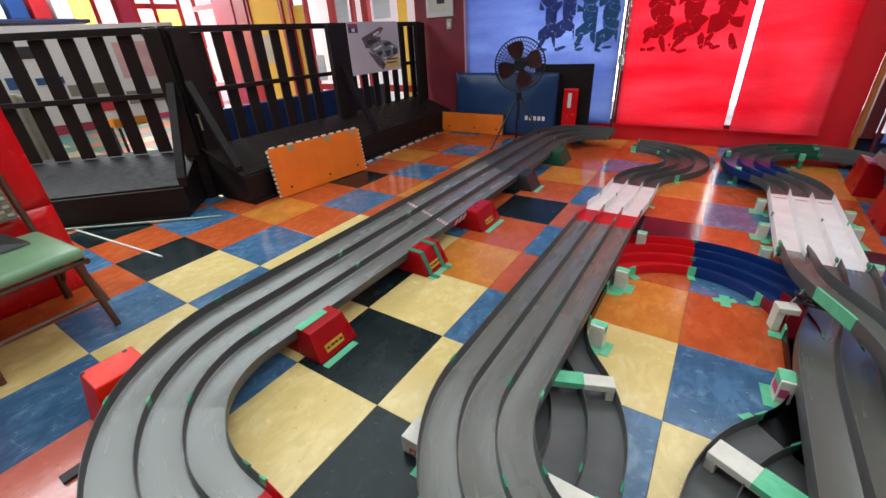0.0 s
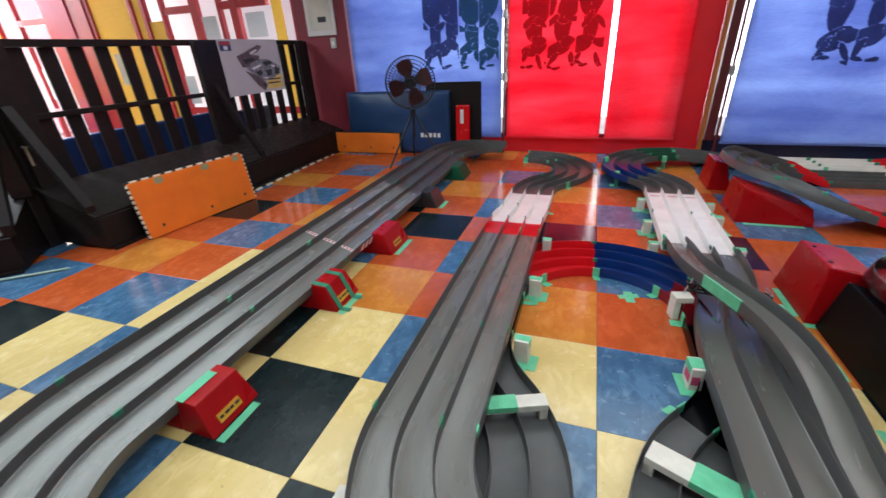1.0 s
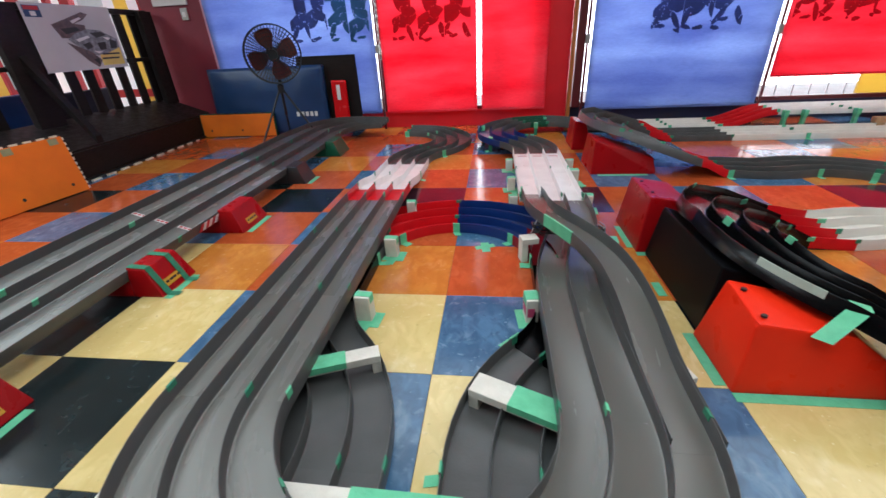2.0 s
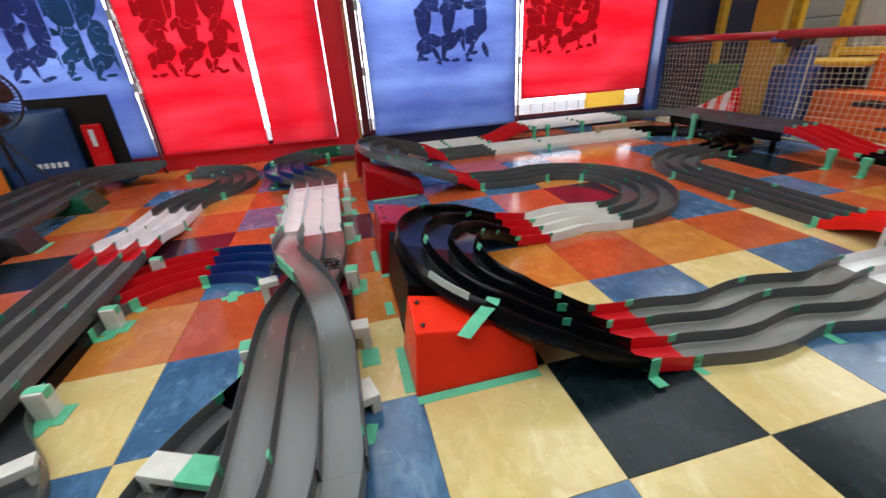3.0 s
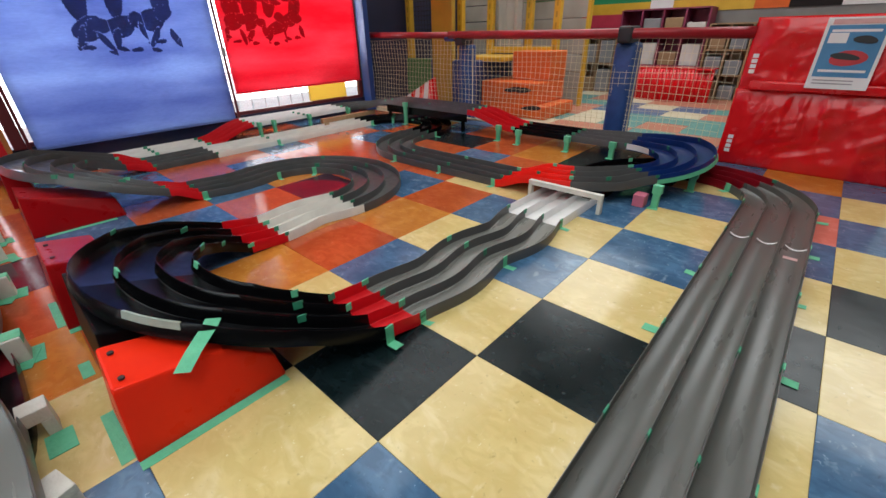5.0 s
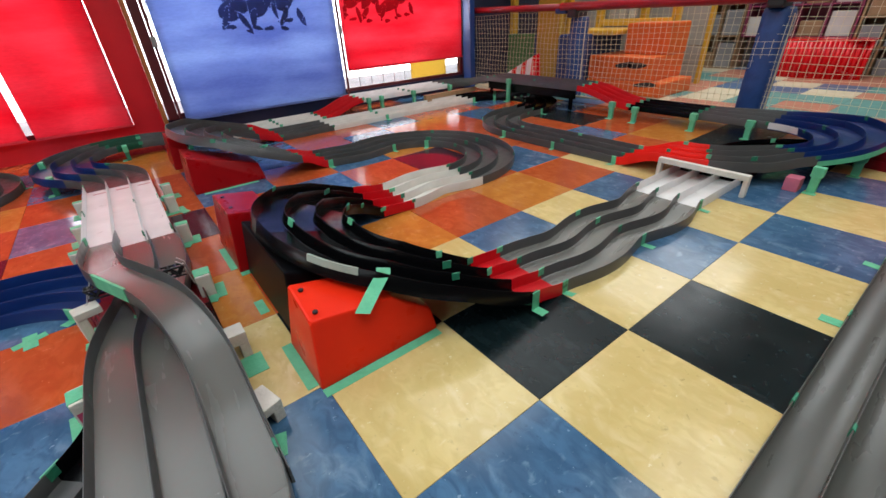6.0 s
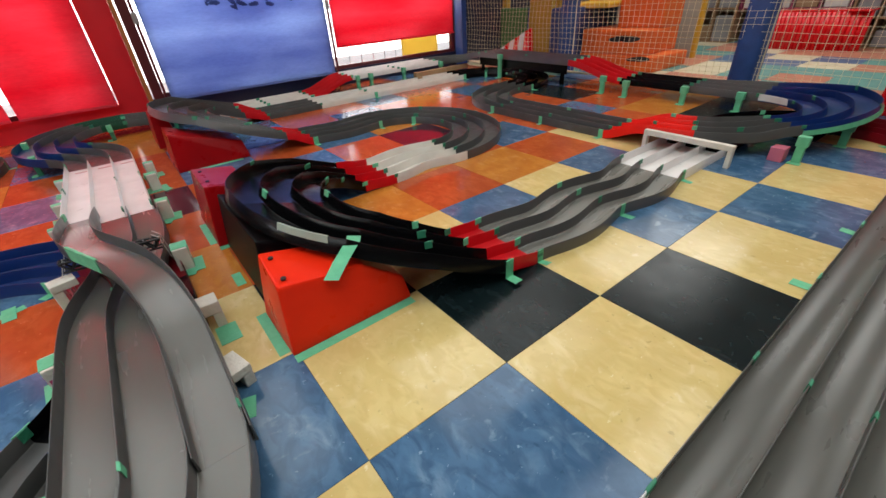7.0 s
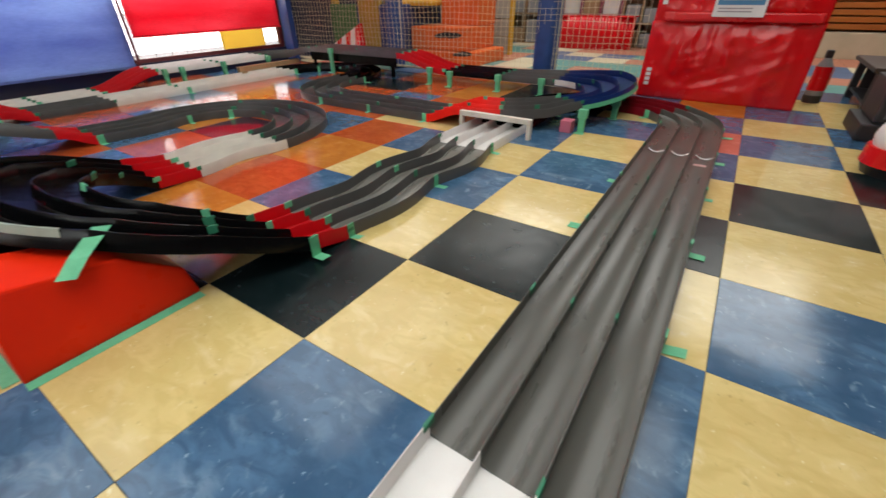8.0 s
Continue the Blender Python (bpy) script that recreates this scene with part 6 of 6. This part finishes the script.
for x, y, z0 in ((5.82, 3.5, 0.0), (5.78, 2.92, 0.0), (6.3, 2.35, 0.0), (6.5, 1.84, 0.0), (6.5, 1.42, 0.0), (6.0, 2.65, 0.0)):
    slotted_post(x, y, z0)
part("beam", boxbm(6.28, 6.36, 1.4, 2.4, 0.72, 0.8, bevel=0.01), YELW, thing("play_frame_beam", "yellow padded beam of the play frame", "beam"))
CLEAR = bpy.data.materials.new("clear_vinyl")
CLEAR.use_nodes = True
pc = CLEAR.node_tree.nodes["Principled BSDF"]
pc.inputs["Base Color"].default_value = (0.75, 0.74, 0.68, 1)
pc.inputs["Transmission Weight"].default_value = 0.6
pc.inputs["Roughness"].default_value = 0.25
cur = thing("vinyl_curtain", "crumpled clear vinyl curtain in the play frame", "curtain", Matrix.Translation((6.36, 2.33, 0)) @ Matrix.Rotation(radians(-90), 4, "Z"))
part("sheet", sheetbm(0, 0.46, 0.75, 2.9, 30, 20, 0.003, lambda u, v: 0.03 * math.sin(u * 21 + 2 * v) + 0.012 * math.sin(u * 47 + v * 9)), CLEAR, cur, smooth=True)
SCREENG = mat("screen_grey", (0.4, 0.39, 0.34), 0.6, (0.32, 0.31, 0.27), 3, per_object=True)
screen = thing("grey_screen", "grey slatted shutter behind the play frame", "shutter")
for k in range(13):
    part("slat", boxbm(6.9, 6.94, 1.2, 3.4, 0.01 + k * 0.225, 0.225 + k * 0.225, bevel=0.006), SCREENG, screen)
for yy in (1.16, 3.4):
    part("side_rail", boxbm(6.88, 6.96, yy, yy + 0.04, 0.0, 2.95), YELW, screen, "yellow side rail")
solid("pink_sign", boxbm(6.885, 6.898, 1.75, 2.0, 1.38, 1.75), mat("sign_pink", (0.7, 0.3, 0.42), 0.6), "small pink paper sign on the shutter", "sign")
NETK = mat("net_black", (0.03, 0.025, 0.02), 0.8)
dn = thing("play_net", "dark mesh net in the play frame", "net")
bm = bmesh.new()
for k in range(34):
    rod(bm, (5.86, 2.95, 0.68 + k * 0.06), (5.86, 3.48, 0.68 + k * 0.06), 0.004, seg=4)
for k in range(10):
    rod(bm, (5.862, 2.95 + k * 0.058, 0.66), (5.862, 2.95 + k * 0.058, 2.7), 0.004, seg=4)
q = part("mesh", bm, NETK, dn)
q["kind"] = "stuff"
for k, (a, m_) in enumerate((((5.3, 2.6), PAPER),)):
    bagt = thing("striped_bag", "red and white striped pointed bag", "bag", Matrix.Translation((5.3, 3.35, 0)) @ Matrix.Rotation(radians(-90), 4, "Z"))
    for j in range(9):
        x0, x1 = j * 0.09, (j + 1) * 0.09 - 0.001
        h0, h1 = 0.06 + 0.4 * j / 9, 0.06 + 0.4 * (j + 1) / 9
        part("stripe", hullbm([(x0, -0.08, 0), (x1, -0.08, 0), (x0, 0.08, 0), (x1, 0.08, 0), (x0, -0.02, h0), (x1, -0.02, h1), (x0, 0.02, h0), (x1, 0.02, h1)], 0), (VINYLR, PAPER)[j % 2], bagt)

# shelves along the far wall
WOODS = mat("shelf_wood", (0.32, 0.2, 0.1), 0.6, (0.25, 0.15, 0.075), 7, 0.1, 40)
PURP = mat("shelf_purple", (0.24, 0.03, 0.08), 0.55)
BINW = mat("bin_white", (0.6, 0.58, 0.54), 0.5)
GREYB = mat("bin_grey", (0.25, 0.25, 0.26), 0.6)


def shelf_unit(y0, y1, z0, z1, cols, rows_, material, label, deep=0.35, fill=True, x=XE - 0.36):
    t = thing("shelf_unit", label, "shelf", Matrix.Translation((x, y0, z0)))
    wd, ht = y1 - y0, z1 - z0
    for k in range(cols + 1):
        part("side_panel", boxbm(0, deep, wd * k / cols - 0.012, wd * k / cols + 0.012, 0, ht), material, t)
    for k in range(rows_ + 1):
        part("shelf_board", boxbm(0.003, deep - 0.003, 0.014, wd - 0.014, ht * k / rows_ - 0.01 if k else 0, ht * k / rows_ + 0.01), material, t)
    part("back_panel", boxbm(deep - 0.012, deep - 0.004, 0, wd, 0.01, ht - 0.01), material, t)
    if fill:
        for k in range(cols):
            for r in range(rows_):
                if random.random() < 0.85:
                    a = wd * k / cols + 0.03
                    b = wd * (k + 1) / cols - 0.03
                    h = (ht / rows_ - 0.04) * random.uniform(0.5, 0.92)
                    ob = solid("storage_bin", boxbm(0.03, deep - 0.04, a, b, 0, h, bevel=0.012), random.choice((BINW, BINW, GREYB, WOODS)), "plain storage bin standing on a shelf", "storage bin", Matrix.Translation((x, y0, z0 + ht * r / rows_ + 0.0105)), group="storage bins")
    return t


random.seed(17)
shelf_unit(1.4, 2.6, 0.0, 0.92, 4, 2, WOODS, "wooden shelf unit filled with storage bins")
shelf_unit(0.1, 1.36, 0.45, 1.24, 4, 2, PURP, "dark purple pigeonhole shelf unit with bins")
shelf_unit(-0.75, 0.06, 0.0, 1.02, 3, 3, WOODS, "wooden shelf unit filled with storage bins")
solid("red_sign", boxbm(XE - 0.06, XE - 0.02, 1.44, 2.2, 1.0, 1.2, bevel=0.004), mat("sign_red", (0.5, 0.03, 0.07), 0.5), "plain red panel above the shelves", "sign")
solid("paper_sign", boxbm(XE - 0.03, XE - 0.02, 0.72, 1.06, 1.24, 1.38), PAPER, "small white paper notice on the wall", "sign")
curved = thing("curved_bookcase", "red curved fluted counter before the shelves", "counter")
for k in range(26):
    a = k / 25
    yy = -0.2 + 1.15 * a
    xx = 8.15 - 0.12 * math.sin(math.pi * a)
    part("flute", rodbm((xx, yy, 0.0), (xx, yy, 0.44), 0.026, seg=10), VINYLR, curved, smooth=True)
part("top", boxbm(8.06, 8.4, -0.22, 0.97, 0.4402, 0.46, bevel=0.004), VINYLR, curved)
# things at the far edge
BEIGE = mat("beige_laminate", (0.5, 0.43, 0.3), 0.5, (0.42, 0.36, 0.25), 5, 0.05, 60)
GREYP = mat("plastic_grey", (0.03, 0.03, 0.034), 0.4, (0.02, 0.02, 0.024), 8, 0.05, 80)
low = thing("low_table", "low dark wooden table with an open underside", "table", Matrix.Translation((5.0, -3.5, 0)))
part("tabletop", boxbm(0, 0.8, 0, 1.06, 0.28, 0.31, bevel=0.006), mat("table_dark", (0.05, 0.03, 0.022), 0.45, (0.035, 0.02, 0.015), 8, stretch=(4, 0.5, 1)), low)
part("shelf", boxbm(0.05, 0.78, 0.02, 1.02, 0.06, 0.08), PRINTK, low)
for sx in (0.03, 0.72):
    for sy in (0.03, 0.98):
        part("leg", boxbm(sx, sx + 0.05, sy, sy + 0.05, 0, 0.2795), PRINTK, low)
part("back_panel", boxbm(0.7, 0.715, 0.085, 0.975, 0.081, 0.279), PRINTK, low)
solid("black_case", boxbm(5.12, 5.6, -3.3, -2.6, 0.081, 0.24, bevel=0.02), PRINTK, "black case lying on the low table's shelf", "case")
cart = thing("tool_cart", "black plastic machine box on a black base", "cart", Matrix.Translation((4.28, -2.9, 0)))
part("base", boxbm(-0.04, 0.42, -0.02, 0.55, 0, 0.1, bevel=0.012), PRINTK, cart)
part("body", boxbm(0.0, 0.4, 0.0, 0.5, 0.1005, 0.33, bevel=0.015), GREYP, cart)
part("front_panel", boxbm(-0.008, -0.0005, 0.03, 0.46, 0.13, 0.3, bevel=0.003), mat("plastic_mid_grey", (0.14, 0.14, 0.15), 0.4), cart)
part("vent", boxbm(-0.011, -0.0085, 0.3, 0.44, 0.25, 0.28), PAPER, cart)
ext = thing("red_bottle", "dark red bottle with black base and grey head", "bottle", Matrix.Translation((5.35, -2.22, 0)) @ Matrix.Rotation(radians(-1), 4, "X") @ Matrix.Scale(0.8, 4))
part("base", rodbm((0, 0, 0), (0, 0, 0.07), 0.075, seg=20), PRINTK, ext)
part("label_band", rodbm((0, 0, 0.071), (0, 0, 0.115), 0.0735, seg=20), GREYB, ext)
part("body", rodbm((0, 0, 0.1155), (0, 0, 0.33), 0.073, 0.068, seg=20), VINYLR, ext, smooth=False)
part("shoulder", rodbm((0, 0, 0.3305), (0, 0, 0.4), 0.066, 0.03, seg=20), GREYB, ext)
part("head", boxbm(-0.02, 0.05, -0.03, 0.03, 0.4005, 0.47, bevel=0.012), PRINTK, ext)
part("stripe", boxbm(-0.03, 0.0, -0.0765, -0.072, 0.13, 0.32), SOFTO, ext)
toy = thing("toy_helmet", "white domed toy with red rim", "toy", Matrix.Translation((3.66, -2.44, 0)))
bm = bmesh.new()
bmesh.ops.create_uvsphere(bm, u_segments=24, v_segments=14, radius=0.14)
bmesh.ops.scale(bm, vec=(1, 1, 0.9), verts=bm.verts)
bmesh.ops.translate(bm, vec=(0, 0, 0.17), verts=bm.verts)
part("dome", bm, PAPER, toy, smooth=True)
part("rim", rodbm((0, 0, 0.05), (0, 0, 0.13), 0.155, 0.15, seg=28), VINYLR, toy)
part("base", rodbm((0, 0, 0), (0, 0, 0.05), 0.13, 0.15, seg=28), PRINTK, toy)
solid("plinth", boxbm(8.44, 8.88, -4.6, -2.15, 0.0, 0.3, bevel=0.006), BEIGE, "beige laminate plinth under the slatted shelf", "plinth")
slats = thing("slatted_shelf", "orange-brown wooden slatted shelf on a beige plinth", "shelf")
SLAT = mat("slat_wood", (0.42, 0.12, 0.012), 0.5, (0.32, 0.085, 0.008), 6, 0.1, 50, stretch=(1, 0.2, 3))
part("back_panel", boxbm(8.84, 8.86, -4.6, -2.17, 0.301, 1.19), WOODS, slats)
for k in range(11):
    part("slat", boxbm(8.5, 8.84, -4.58, -2.19, 0.33 + k * 0.078, 0.39 + k * 0.078, bevel=0.004), SLAT, slats)
for yy in (-4.6, -2.19):
    part("side_panel", boxbm(8.48, 8.86, yy, yy + 0.02, 0.301, 1.19), SLAT, slats)

# ---------------------------------------------------------------- floor tiles, laid last


def tile_mesh(name, material):
    bm = bmesh.new()
    h, e = T / 2 - 0.0006, 0.0012
    lo = [bm.verts.new((sx * h, sy * h, -0.004)) for sx, sy in ((-1, -1), (1, -1), (1, 1), (-1, 1))]
    md = [bm.verts.new((sx * h, sy * h, -0.0008)) for sx, sy in ((-1, -1), (1, -1), (1, 1), (-1, 1))]
    hi = [bm.verts.new((sx * (h - e), sy * (h - e), 0)) for sx, sy in ((-1, -1), (1, -1), (1, 1), (-1, 1))]
    for a, b in ((lo, md), (md, hi)):
        for i in range(4):
            bm.faces.new((a[i], a[(i + 1) % 4], b[(i + 1) % 4], b[i]))
    bm.faces.new(hi)
    return mesh_of(name, bm, material)


TILE_MESH = {k: tile_mesh("floor_tile", m) for k, m in TILES.items()}
REST = {}
for j, (i0, row) in TILE_ROWS.items():
    for k, ch in enumerate(row):
        i = i0 + k
        x, y = (i + 0.5) * T, (j + 0.5) * T
        if -8 <= i <= 10 and -5 <= j <= 7:
            ob = new("floor_tile", TILE_MESH[ch])
            ob.location = (x, y, 0)
            ob.parent = floor
        else:
            REST.setdefault(ch, []).append((x, y))
random.seed(23)
for j in range(-15, -8):
    for i in range(-9, 11):
        REST.setdefault("YBK"[(i + j) % 2] if random.random() < 0.8 else random.choice("KOB"), []).append(((i + 0.5) * T, (j + 0.5) * T))
for ch, places in REST.items():
    bm = bmesh.new()
    for x, y in places:
        vs = [bm.verts.new((x + sx * (T / 2 - 0.001), y + sy * (T / 2 - 0.001), 0)) for sx, sy in ((-1, -1), (1, -1), (1, 1), (-1, 1))]
        bm.faces.new(vs)
    ob = part("floor_tiles_far", bm, TILES[ch], floor)
    ob["kind"] = "stuff"

FARK = {"S": mat("mat_salmon", (0.5, 0.2, 0.12), 0.5, (0.42, 0.16, 0.1), 8, per_object=True), "C": mat("mat_cream", (0.62, 0.55, 0.38), 0.5, (0.54, 0.47, 0.32), 8, per_object=True),
        "E": mat("mat_teal", (0.12, 0.3, 0.27), 0.5, (0.09, 0.24, 0.21), 8, per_object=True), "b": mat("mat_blue", (0.08, 0.14, 0.25), 0.5, (0.06, 0.11, 0.2), 8, per_object=True)}
random.seed(6)
far = {}
for i in list(range(11, 20)) + list(range(-24, -9)):
    for j in range(-15, 8):
        if i in (11, 12) and j <= -4:
            continue
        ch = random.choice("SSSSCEEb") if i > 0 else random.choice("EESCSE")
        far.setdefault(ch, []).append(((i + 0.5) * T, (j + 0.5) * T))
for ch, places in far.items():
    bm = bmesh.new()
    for x, y in places:
        vs = [bm.verts.new((x + sx * (T / 2 - 0.001), y + sy * (T / 2 - 0.001), 0)) for sx, sy in ((-1, -1), (1, -1), (1, 1), (-1, 1))]
        bm.faces.new(vs)
    ob = part("play_floor_tiles", bm, FARK[ch], floor)
    ob["kind"] = "stuff"
